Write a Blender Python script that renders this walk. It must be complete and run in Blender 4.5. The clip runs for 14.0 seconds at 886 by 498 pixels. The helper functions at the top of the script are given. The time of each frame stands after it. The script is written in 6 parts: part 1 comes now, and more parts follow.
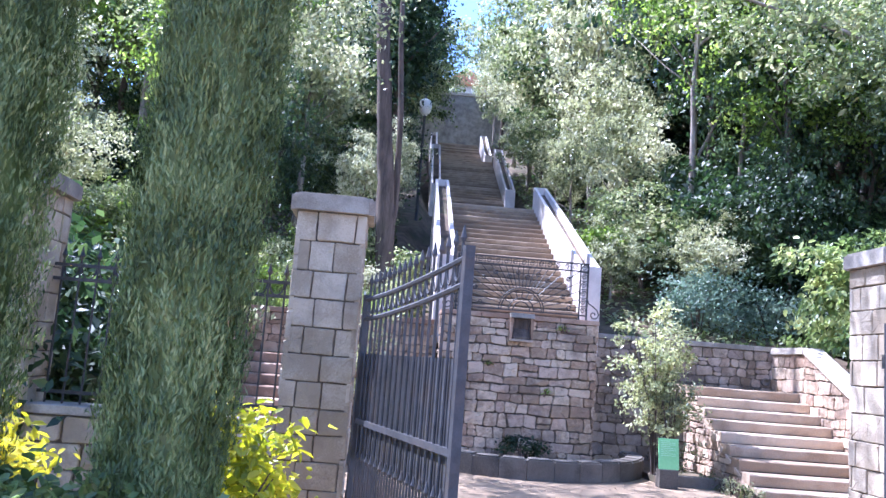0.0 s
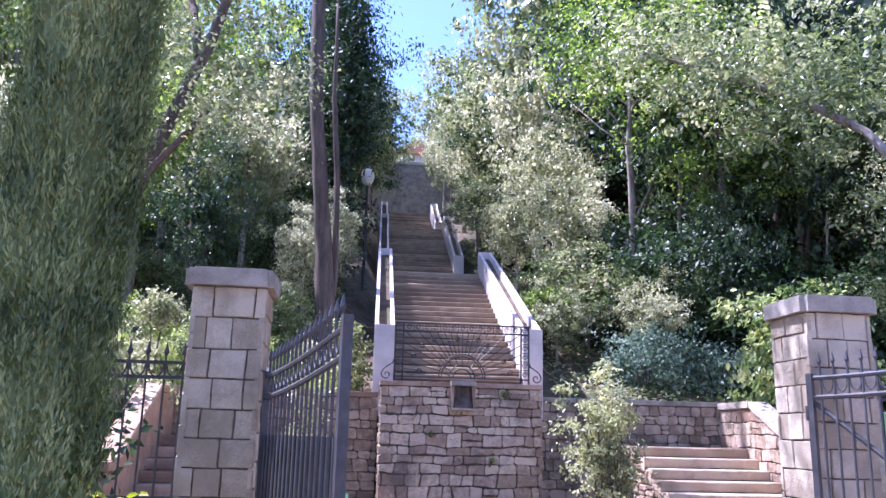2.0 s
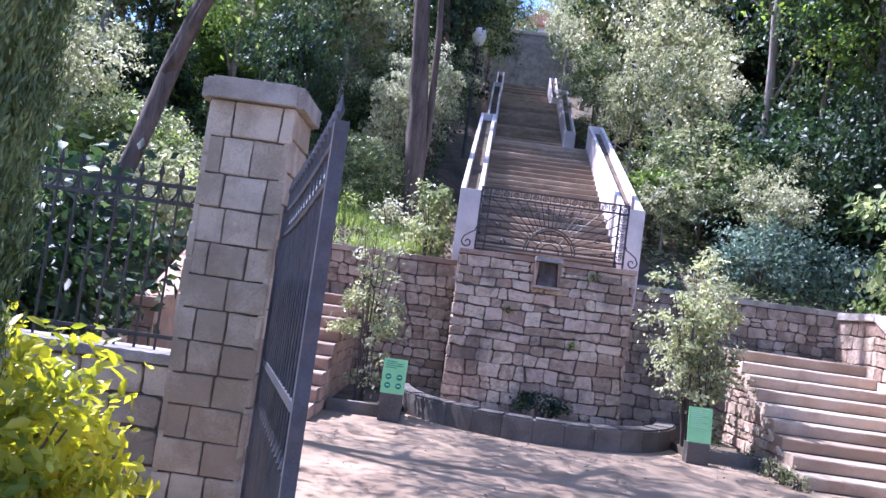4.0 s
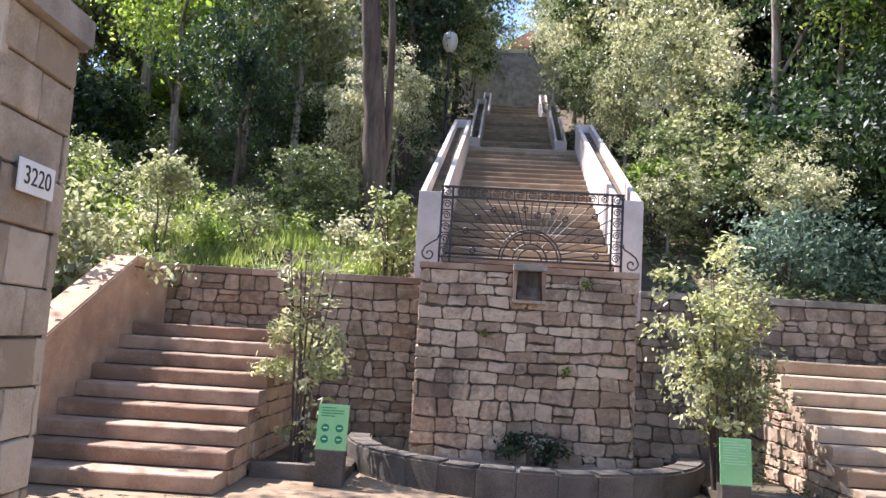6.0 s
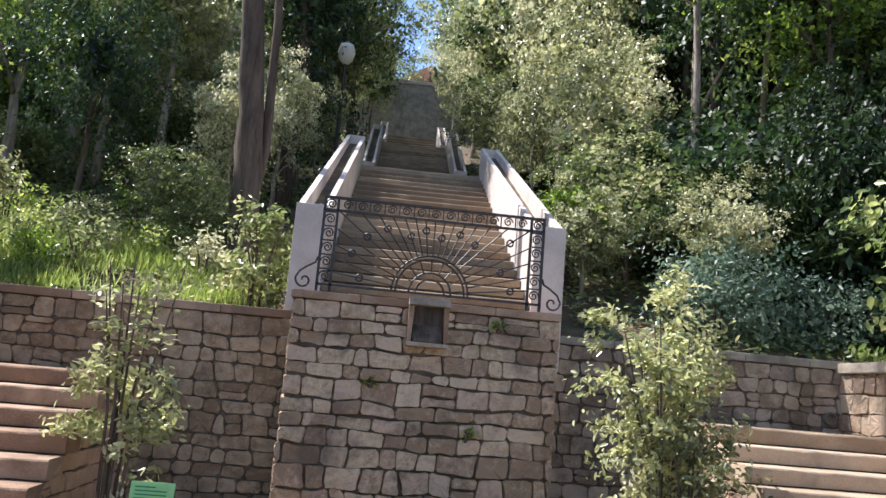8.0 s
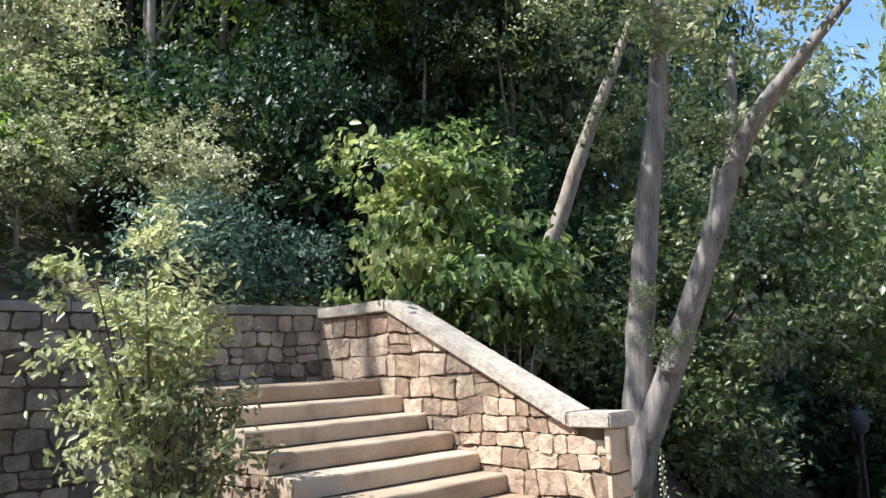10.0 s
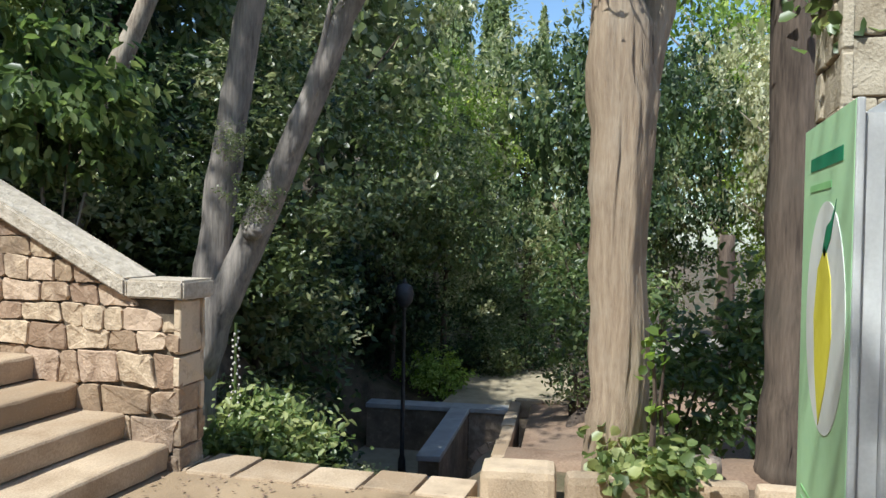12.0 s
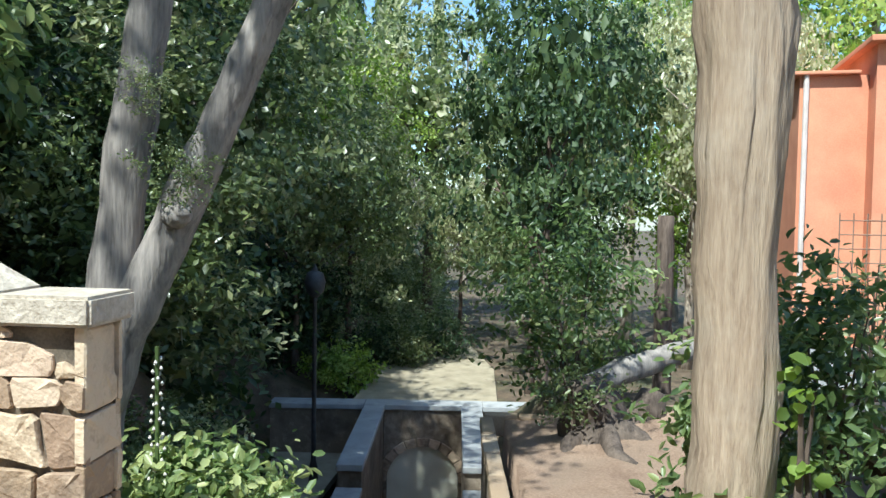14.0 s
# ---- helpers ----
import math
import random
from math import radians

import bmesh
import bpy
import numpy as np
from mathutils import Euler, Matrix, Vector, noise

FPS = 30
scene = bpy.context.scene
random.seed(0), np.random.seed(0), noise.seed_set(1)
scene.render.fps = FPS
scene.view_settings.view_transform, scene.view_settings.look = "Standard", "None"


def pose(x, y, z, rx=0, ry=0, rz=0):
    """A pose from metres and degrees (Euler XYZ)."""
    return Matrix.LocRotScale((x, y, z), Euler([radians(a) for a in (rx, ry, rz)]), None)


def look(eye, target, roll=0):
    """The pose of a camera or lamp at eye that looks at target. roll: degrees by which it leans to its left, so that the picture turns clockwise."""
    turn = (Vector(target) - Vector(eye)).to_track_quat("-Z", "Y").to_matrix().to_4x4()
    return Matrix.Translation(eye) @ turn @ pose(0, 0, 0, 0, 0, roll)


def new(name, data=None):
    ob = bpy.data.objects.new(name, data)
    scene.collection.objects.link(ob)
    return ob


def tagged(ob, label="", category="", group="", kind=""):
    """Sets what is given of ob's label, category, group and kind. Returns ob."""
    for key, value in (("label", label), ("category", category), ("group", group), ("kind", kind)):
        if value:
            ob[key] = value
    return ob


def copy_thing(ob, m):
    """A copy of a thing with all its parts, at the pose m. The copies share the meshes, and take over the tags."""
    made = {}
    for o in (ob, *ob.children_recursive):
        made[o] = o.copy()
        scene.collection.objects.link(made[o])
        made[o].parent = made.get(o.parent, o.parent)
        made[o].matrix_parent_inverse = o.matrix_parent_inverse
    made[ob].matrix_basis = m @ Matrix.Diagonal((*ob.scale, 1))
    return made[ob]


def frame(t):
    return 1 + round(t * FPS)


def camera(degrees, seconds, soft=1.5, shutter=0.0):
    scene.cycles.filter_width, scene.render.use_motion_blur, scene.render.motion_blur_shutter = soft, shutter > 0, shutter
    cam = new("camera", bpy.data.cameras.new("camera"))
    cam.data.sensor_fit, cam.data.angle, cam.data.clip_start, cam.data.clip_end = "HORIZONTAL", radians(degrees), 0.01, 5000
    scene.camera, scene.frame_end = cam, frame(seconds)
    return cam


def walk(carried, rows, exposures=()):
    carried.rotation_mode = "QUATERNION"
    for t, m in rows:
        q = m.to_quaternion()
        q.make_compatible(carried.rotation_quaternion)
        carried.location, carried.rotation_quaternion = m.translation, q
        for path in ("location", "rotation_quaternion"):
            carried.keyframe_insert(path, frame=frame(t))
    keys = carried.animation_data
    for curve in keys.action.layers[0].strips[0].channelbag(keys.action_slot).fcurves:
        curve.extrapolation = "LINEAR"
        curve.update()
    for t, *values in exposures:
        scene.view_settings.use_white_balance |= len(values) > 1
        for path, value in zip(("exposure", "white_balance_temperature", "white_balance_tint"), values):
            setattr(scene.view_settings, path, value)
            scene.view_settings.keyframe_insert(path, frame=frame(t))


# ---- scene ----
cam = camera(57.3, 14.0)
# seconds, x, y, z, yaw, pitch, roll
ROWS = [
    (0, -2.470, -0.052, 1.518, -4.74, 8.14, -4.44),
    (0.5, -2.195, 0.054, 1.552, -6.23, 11.22, -2.34),
    (1, -2.020, 0.093, 1.579, -4.54, 11.86, -2.24),
    (1.5, -1.988, 0.124, 1.593, -6.16, 13.47, -1.89),
    (2, -1.971, 0.142, 1.572, -6.83, 13.07, -1.35),
    (2.5, -2.018, 0.278, 1.527, -6.29, 6.72, -1.30),
    (3, -1.918, 0.531, 1.504, -2.21, 4.37, -3.80),
    (3.3, -1.766, 0.720, 1.499, 1.11, 3.89, -6.17),
    (3.5, -1.668, 0.859, 1.509, 2.06, 3.24, -6.72),
    (4, -1.446, 1.353, 1.528, 0.39, 4.08, -7.79),
    (4.2, -1.327, 1.610, 1.505, -0.74, 3.82, -7.97),
    (6.3, -0.737, 4.028, 1.424, 1.29, 8.66, -2.71),
    (6.5, -0.742, 4.258, 1.499, -0.66, 13.01, -2.17),
    (6.9, -0.746, 4.667, 1.553, -4.05, 8.64, -4.38),
    (7, -0.742, 4.757, 1.557, -4.17, 7.75, -4.57),
    (7.2, -0.723, 4.937, 1.561, -4.05, 6.90, -4.42),
    (9.3, -0.705, 6.821, 1.603, -25.90, 16.52, -0.03),
    (9.5, -0.676, 6.934, 1.616, -31.57, 12.92, 1.33),
    (10, -0.496, 7.157, 1.587, -44.20, 8.30, 2.64),
    (10.5, -0.226, 7.382, 1.564, -55.62, 7.09, 2.18),
    (11, -0.011, 7.652, 1.544, -67.34, 5.11, 1.46),
    (11.5, 0.185, 7.878, 1.550, -74.01, 2.47, 2.55),
    (12, 0.468, 8.019, 1.516, -74.96, -1.31, -0.99),
    (12.5, 0.772, 8.266, 1.499, -75.12, -2.73, -1.97),
    (13, 1.130, 8.547, 1.520, -77.72, -3.30, -1.01),
    (13.5, 1.533, 8.841, 1.516, -77.88, -4.60, -1.44),
    (14, 1.928, 9.145, 1.526, -83.46, -2.61, -0.93),
]
# seconds, stops, kelvin, tint
EXPOSURES = [(0.0, 1.9, 4800, 26), (1.5, 1.48, 4950, 38), (3.0, 1.66, 5050, 33), (4.2, 1.5, 4900, 32), (6.3, 1.45, 5850, 21), (6.6, 1.4, 5850, 21), (7.0, 1.15, 5850, 16), (9.3, 0.98, 5750, 13), (10.5, 0.92, 5500, 6), (12.0, 0.5, 5700, 3), (12.6, 0.45, 5600, 2), (13.4, 0.82, 5450, 0), (14.0, 0.9, 5400, -2)]
walk(cam, [(t, pose(x, y, z, 90 + pitch, roll, yaw)) for t, x, y, z, yaw, pitch, roll in ROWS], EXPOSURES)

# ---- world, sun, light ----
SUN_DIR = Vector((-0.50, 0.24, 0.83)).normalized()
world = bpy.data.worlds.new("sky")
scene.world = world
world.use_nodes = True
wn = world.node_tree.nodes
sky = wn.new("ShaderNodeTexSky")
sky.sky_type = "NISHITA"
sky.sun_disc = False
sky.sun_elevation = math.asin(SUN_DIR.z)
sky.sun_rotation = math.atan2(SUN_DIR.x, SUN_DIR.y)
sky.air_density, sky.dust_density, sky.ozone_density = 1.0, 0.6, 1.5
wn["Background"].inputs["Strength"].default_value = 0.13
world.node_tree.links.new(sky.outputs["Color"], wn["Background"].inputs["Color"])
sun = new("sun", bpy.data.lights.new("sun", "SUN"))
sun.data.energy, sun.data.angle, sun.data.color = 5.0, radians(0.55), (1.0, 0.93, 0.82)
sun.matrix_world = look(SUN_DIR * 60, (0, 0, 0))


# ---- materials ----
def mat(name, a, b, rough=0.85, scale=6.0, grain=60.0, bump=0.3, stain=None, stain_scale=0.8, stain_amount=0.5, rand=0.0, metal=0.0, spec=0.3, stretch=1.0, tint=None):
    m = bpy.data.materials.new(name)
    m.use_nodes = True
    nt = m.node_tree
    nd, lk = nt.nodes, nt.links
    p = nd["Principled BSDF"]
    geo = nd.new("ShaderNodeNewGeometry")
    mp = nd.new("ShaderNodeMapping")
    mp.inputs["Scale"].default_value = (1, 1, stretch)
    lk.new(geo.outputs["Position"], mp.inputs["Vector"])
    n1 = nd.new("ShaderNodeTexNoise")
    n1.inputs["Scale"].default_value, n1.inputs["Detail"].default_value = scale, 6
    lk.new(mp.outputs["Vector"], n1.inputs["Vector"])
    n2 = nd.new("ShaderNodeTexNoise")
    n2.inputs["Scale"].default_value, n2.inputs["Detail"].default_value = grain, 4
    lk.new(mp.outputs["Vector"], n2.inputs["Vector"])
    ramp = nd.new("ShaderNodeValToRGB")
    ramp.color_ramp.elements[0].position, ramp.color_ramp.elements[1].position = 0.37, 0.63
    ramp.color_ramp.elements[0].color, ramp.color_ramp.elements[1].color = (*a, 1), (*b, 1)
    mixv = nd.new("ShaderNodeMath")
    mixv.operation = "MULTIPLY_ADD"
    mixv.inputs[1].default_value = 0.35
    lk.new(n2.outputs["Fac"], mixv.inputs[0])
    m2 = nd.new("ShaderNodeMath")
    m2.operation = "MULTIPLY"
    m2.inputs[1].default_value = 0.65
    lk.new(n1.outputs["Fac"], m2.inputs[0])
    lk.new(m2.outputs[0], mixv.inputs[2])
    fac = mixv
    if rand:
        oi = nd.new("ShaderNodeObjectInfo")
        add = nd.new("ShaderNodeMath")
        add.operation = "MULTIPLY_ADD"
        add.inputs[1].default_value = rand
        lk.new(oi.outputs["Random"], add.inputs[0])
        sub = nd.new("ShaderNodeMath")
        sub.operation = "SUBTRACT"
        sub.inputs[1].default_value = rand / 2
        lk.new(mixv.outputs[0], sub.inputs[0])
        lk.new(sub.outputs[0], add.inputs[2])
        fac = add
    lk.new(fac.outputs[0], ramp.inputs["Fac"])
    col = ramp.outputs["Color"]
    if tint:
        # some pieces are of another stone
        wh = nd.new("ShaderNodeTexWhiteNoise")
        wh.noise_dimensions = "1D"
        oj = nd.new("ShaderNodeObjectInfo")
        lk.new(oj.outputs["Random"], wh.inputs["W"])
        rt = nd.new("ShaderNodeMapRange")
        rt.inputs["From Min"].default_value, rt.inputs["From Max"].default_value, rt.inputs["To Max"].default_value = 0.35, 1.0, 0.85
        lk.new(wh.outputs["Value"], rt.inputs["Value"])
        mt = nd.new("ShaderNodeMix")
        mt.data_type, mt.blend_type = "RGBA", "MULTIPLY"
        lk.new(rt.outputs["Result"], mt.inputs["Factor"])
        lk.new(col, mt.inputs["A"])
        mt.inputs["B"].default_value = (*tint, 1)
        col = mt.outputs["Result"]
    if stain:
        n3 = nd.new("ShaderNodeTexNoise")
        n3.inputs["Scale"].default_value, n3.inputs["Detail"].default_value = stain_scale, 7
        n3.inputs["Roughness"].default_value = 0.65
        lk.new(geo.outputs["Position"], n3.inputs["Vector"])
        r3 = nd.new("ShaderNodeMapRange")
        r3.inputs["From Min"].default_value, r3.inputs["From Max"].default_value = 0.48, 0.68
        r3.inputs["To Max"].default_value = stain_amount
        lk.new(n3.outputs["Fac"], r3.inputs["Value"])
        mx = nd.new("ShaderNodeMix")
        mx.data_type = "RGBA"
        lk.new(r3.outputs["Result"], mx.inputs["Factor"])
        lk.new(col, mx.inputs["A"])
        mx.inputs["B"].default_value = (*stain, 1)
        col = mx.outputs["Result"]
    lk.new(col, p.inputs["Base Color"])
    p.inputs["Roughness"].default_value, p.inputs["Metallic"].default_value = rough, metal
    p.inputs["Specular IOR Level"].default_value = spec
    if bump:
        bp = nd.new("ShaderNodeBump")
        bp.inputs["Strength"].default_value, bp.inputs["Distance"].default_value = bump, 0.02
        lk.new(mixv.outputs[0], bp.inputs["Height"])
        lk.new(bp.outputs["Normal"], p.inputs["Normal"])
    return m


def leaf_mat(name, dark, light, tip, trans=0.35, rough=0.38, patch=0.5):
    m = bpy.data.materials.new(name)
    m.use_nodes = True
    nt = m.node_tree
    nd, lk = nt.nodes, nt.links
    p = nd["Principled BSDF"]
    out = nd["Material Output"]
    geo = nd.new("ShaderNodeNewGeometry")
    n1 = nd.new("ShaderNodeTexNoise")
    n1.inputs["Scale"].default_value, n1.inputs["Detail"].default_value = patch, 3
    lk.new(geo.outputs["Position"], n1.inputs["Vector"])
    a = nd.new("ShaderNodeMath")
    a.operation = "MULTIPLY_ADD"
    a.inputs[1].default_value = 0.55
    lk.new(geo.outputs["Random Per Island"], a.inputs[0])
    b = nd.new("ShaderNodeMath")
    b.operation = "MULTIPLY_ADD"
    b.inputs[1].default_value, b.inputs[2].default_value = 1.6, -0.55
    lk.new(n1.outputs["Fac"], b.inputs[0])
    lk.new(b.outputs[0], a.inputs[2])
    own = nd.new("ShaderNodeObjectInfo")
    sh = nd.new("ShaderNodeMath")
    sh.operation = "MULTIPLY_ADD"
    sh.inputs[1].default_value, sh.inputs[2].default_value = 0.30, -0.15
    lk.new(own.outputs["Random"], sh.inputs[0])
    sm_ = nd.new("ShaderNodeMath")
    sm_.operation = "ADD"
    lk.new(a.outputs[0], sm_.inputs[0])
    lk.new(sh.outputs[0], sm_.inputs[1])
    ramp = nd.new("ShaderNodeValToRGB")
    e = ramp.color_ramp.elements
    e[0].position, e[0].color = 0.1, (*dark, 1)
    e[1].position, e[1].color = 0.6, (*light, 1)
    k = e.new(0.97)
    k.color = (*tip, 1)
    lk.new(sm_.outputs[0], ramp.inputs["Fac"])
    lk.new(ramp.outputs["Color"], p.inputs["Base Color"])
    p.inputs["Roughness"].default_value = rough
    p.inputs["Specular IOR Level"].default_value = 0.5
    t = nd.new("ShaderNodeBsdfTranslucent")
    hs = nd.new("ShaderNodeHueSaturation")
    hs.inputs["Saturation"].default_value, hs.inputs["Value"].default_value = 1.15, 1.7
    lk.new(ramp.outputs["Color"], hs.inputs["Color"])
    lk.new(hs.outputs["Color"], t.inputs["Color"])
    mx = nd.new("ShaderNodeMixShader")
    mx.inputs["Fac"].default_value = trans
    lk.new(p.outputs[0], mx.inputs[1])
    lk.new(t.outputs[0], mx.inputs[2])
    lk.new(mx.outputs[0], out.inputs["Surface"])
    return m


STONE = mat("sandstone", (0.34, 0.24, 0.155), (0.62, 0.48, 0.335), 0.9, 14, 55, 1.0, (0.10, 0.075, 0.06), 1.5, 0.8, rand=0.38, tint=(0.86, 0.80, 0.84))
STONE_WEST = mat("ochre_sandstone", (0.25, 0.165, 0.10), (0.48, 0.35, 0.23), 0.9, 10, 55, 1.0, (0.12, 0.085, 0.055), 1.4, 0.7, rand=0.32)
STONE_DARK = mat("dark_brown_stone", (0.22, 0.165, 0.115), (0.46, 0.365, 0.27), 0.85, 7, 60, 1.0, (0.07, 0.055, 0.04), 1.2, 0.75, rand=0.34, tint=(0.80, 0.82, 0.90))
STEP_WEST = mat("reddish_step_stone", (0.27, 0.17, 0.11), (0.49, 0.345, 0.24), 0.9, 4, 70, 0.7, (0.16, 0.105, 0.07), 1.5, 0.6, rand=0.3)
ASHLAR = mat("pillar_stone", (0.33, 0.27, 0.19), (0.53, 0.455, 0.345), 0.9, 5, 70, 0.8, (0.20, 0.155, 0.105), 2.4, 0.6, rand=0.35, tint=(0.86, 0.84, 0.82))
MORTAR = mat("mortar", (0.085, 0.068, 0.05), (0.19, 0.15, 0.11), 0.95, 8, 90, 0.5)
COPING = mat("coping_concrete", (0.40, 0.335, 0.26), (0.60, 0.515, 0.415), 0.9, 16, 60, 1.0, (0.24, 0.205, 0.165), 2.6, 0.5)
CAPSTONE = mat("cap_stone", (0.24, 0.21, 0.17), (0.40, 0.36, 0.30), 0.9, 5, 70, 0.5, (0.12, 0.11, 0.10), 2.0, 0.6)
STEP = mat("step_stone", (0.31, 0.22, 0.14), (0.56, 0.43, 0.30), 0.9, 3, 80, 0.6, (0.19, 0.14, 0.095), 1.5, 0.6, rand=0.35)
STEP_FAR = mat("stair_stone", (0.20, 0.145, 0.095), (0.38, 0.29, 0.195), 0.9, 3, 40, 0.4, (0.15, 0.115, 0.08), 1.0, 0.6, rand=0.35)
PLASTER = mat("white_plaster", (0.56, 0.48, 0.43), (0.70, 0.62, 0.56), 0.9, 2.5, 40, 0.2, (0.42, 0.36, 0.31), 1.4, 0.5)
OCHRE = mat("ochre_render", (0.42, 0.26, 0.16), (0.60, 0.41, 0.27), 0.9, 3, 50, 0.5, (0.27, 0.18, 0.12), 1.2, 0.6)
SAND = mat("packed_sand", (0.26, 0.182, 0.108), (0.375, 0.272, 0.17), 0.95, 2.0, 80, 0.6, (0.20, 0.14, 0.09), 0.7, 0.5)
SOIL = mat("leafy_soil", (0.06, 0.045, 0.03), (0.17, 0.12, 0.08), 0.95, 3, 40, 0.8, (0.05, 0.07, 0.025), 0.9, 0.7)
DIRT = mat("red_dirt", (0.17, 0.11, 0.075), (0.33, 0.23, 0.16), 0.95, 3, 50, 0.7, (0.10, 0.07, 0.05), 1.5, 0.6)
IRON = mat("wrought_iron", (0.018, 0.017, 0.018), (0.05, 0.045, 0.042), 0.55, 12, 90, 0.2, (0.07, 0.045, 0.03), 6, 0.4, spec=0.5)
IRON_GREY = mat("grey_painted_iron", (0.028, 0.028, 0.032), (0.06, 0.06, 0.066), 0.6, 9, 90, 0.2, (0.10, 0.07, 0.05), 5, 0.4, spec=0.5)
BARK = mat("grey_bark", (0.14, 0.105, 0.08), (0.40, 0.33, 0.26), 0.95, 14, 70, 1.0, (0.47, 0.42, 0.35), 2.5, 0.45, stretch=0.10)
# grey bark, toned down to hold the shade on the forked tree
BARK_GREY = mat("shade_toned_grey_bark", (0.12, 0.105, 0.095), (0.33, 0.285, 0.25), 0.95, 12, 60, 0.9, (0.36, 0.32, 0.28), 2.2, 0.45, stretch=0.12)
BARK_CYP = mat("fibrous_cypress_bark", (0.27, 0.195, 0.135), (0.41, 0.315, 0.225), 0.95, 34, 150, 0.7, (0.46, 0.385, 0.30), 2.2, 0.5, stretch=0.10)
BARK_RED = mat("red_brown_bark", (0.055, 0.041, 0.033), (0.15, 0.113, 0.088), 0.95, 12, 60, 1.0, (0.10, 0.085, 0.07), 2.0, 0.5, stretch=0.12)
PATH = mat("garden_gravel", (0.27, 0.225, 0.15), (0.40, 0.335, 0.235), 0.95, 3, 80, 0.5, (0.20, 0.16, 0.11), 0.9, 0.5)
CREAM = mat("cream_plaster", (0.66, 0.60, 0.47), (0.80, 0.74, 0.60), 0.9, 5, 60, 0.3, (0.58, 0.51, 0.38), 2.5, 0.4)
BARK_DARK = mat("dark_bark", (0.06, 0.043, 0.033), (0.17, 0.125, 0.095), 0.95, 9, 50, 1.0, stretch=0.15)
GREEN = mat("green_print", (0.30, 0.62, 0.25), (0.36, 0.70, 0.30), 0.45, 3, 30, 0.0)
GREEN_DARK = mat("dark_green_print", (0.02, 0.20, 0.10), (0.03, 0.26, 0.13), 0.5, 4, 30, 0.0)
MINT = mat("pale_green_print", (0.50, 0.78, 0.45), (0.56, 0.84, 0.50), 0.4, 3, 30, 0.0)
WHITE = mat("white_print", (0.78, 0.80, 0.76), (0.84, 0.85, 0.82), 0.45, 3, 30, 0.0)
YELLOW = mat("yellow_print", (0.70, 0.62, 0.04), (0.80, 0.72, 0.08), 0.5, 6, 30, 0.0)
METAL = mat("brushed_aluminium", (0.60, 0.60, 0.60), (0.72, 0.72, 0.72), 0.5, 4, 90, 0.1, metal=0.0)
RIM = mat("dark_basin_stone", (0.085, 0.072, 0.056), (0.19, 0.162, 0.13), 0.9, 3, 60, 0.6, (0.05, 0.045, 0.036), 1.5, 0.6, rand=0.2)
CONCRETE = mat("grey_concrete", (0.29, 0.29, 0.29), (0.44, 0.43, 0.42), 0.9, 4, 60, 0.4, (0.14, 0.14, 0.14), 2, 0.5)
ORANGE = mat("orange_render", (0.56, 0.23, 0.13), (0.68, 0.31, 0.18), 0.9, 1.5, 40, 0.2, (0.46, 0.18, 0.11), 0.8, 0.4)
SHUTTER = mat("pale_house_wall", (0.55, 0.50, 0.44), (0.68, 0.63, 0.56), 0.9, 2, 40, 0.2)
GLOBE = mat("milk_glass", (0.66, 0.64, 0.58), (0.74, 0.72, 0.66), 0.3, 4, 40, 0.0, spec=0.5)

L_OAK = leaf_mat("oak_leaves", (0.042, 0.064, 0.024), (0.185, 0.220, 0.088), (0.50, 0.48, 0.29), trans=0.40, rough=0.32)
# leaf colour lowered to put the deep shade of the wood into it
L_DARK = leaf_mat("shade_dark_leaves", (0.010, 0.022, 0.010), (0.040, 0.070, 0.026), (0.125, 0.170, 0.064), trans=0.34, rough=0.48)
L_OLIVE = leaf_mat("olive_grey_leaves", (0.095, 0.112, 0.052), (0.345, 0.350, 0.185), (0.70, 0.67, 0.48), trans=0.42, rough=0.33)
L_LIGHT = leaf_mat("fresh_green_leaves", (0.075, 0.115, 0.026), (0.250, 0.340, 0.075), (0.54, 0.60, 0.19), trans=0.5)
L_YELLOW = leaf_mat("yellow_green_leaves", (0.20, 0.23, 0.03), (0.54, 0.51, 0.055), (0.82, 0.74, 0.16), trans=0.5, patch=2.0)
L_CYP = leaf_mat("cypress_foliage", (0.058, 0.086, 0.028), (0.190, 0.238, 0.085), (0.40, 0.43, 0.20), trans=0.35, rough=0.6, patch=2.5)
L_BROAD = leaf_mat("broad_leaves", (0.048, 0.080, 0.028), (0.165, 0.220, 0.078), (0.46, 0.48, 0.21), trans=0.42, patch=1.2)
L_BLUE = leaf_mat("blue_green_leaves", (0.05, 0.085, 0.06), (0.14, 0.20, 0.14), (0.28, 0.34, 0.25), patch=1.0)
# near-white tones put sun glints into the pale leaf colour
L_PALE = leaf_mat("glint_pale_leaves", (0.20, 0.22, 0.10), (0.50, 0.50, 0.27), (0.80, 0.78, 0.60), trans=0.45, rough=0.27, patch=1.5)
L_GRASS = leaf_mat("grass_blades", (0.12, 0.16, 0.04), (0.28, 0.34, 0.10), (0.48, 0.50, 0.22), trans=0.45, patch=1.2)


# ---- builders ----
def obj(name, bm, material, parent=None, smooth=False, label=""):
    me = bpy.data.meshes.new(name)
    bm.to_mesh(me)
    bm.free()
    me.materials.append(material)
    if smooth:
        me.shade_smooth()
    ob = new(name, me)
    if parent:
        ob.parent = parent
    if label:
        ob["label"] = label
    return ob


def part(name, bm, material, parent, label="", smooth=False):
    return obj(name, bm, material, parent, smooth, label)


def thing(name, m=None, label="", category="", group="", kind=""):
    ob = new(name)
    ob.empty_display_size = 0.1
    if m:
        ob.matrix_world = m
    return tagged(ob, label, category, group, kind)


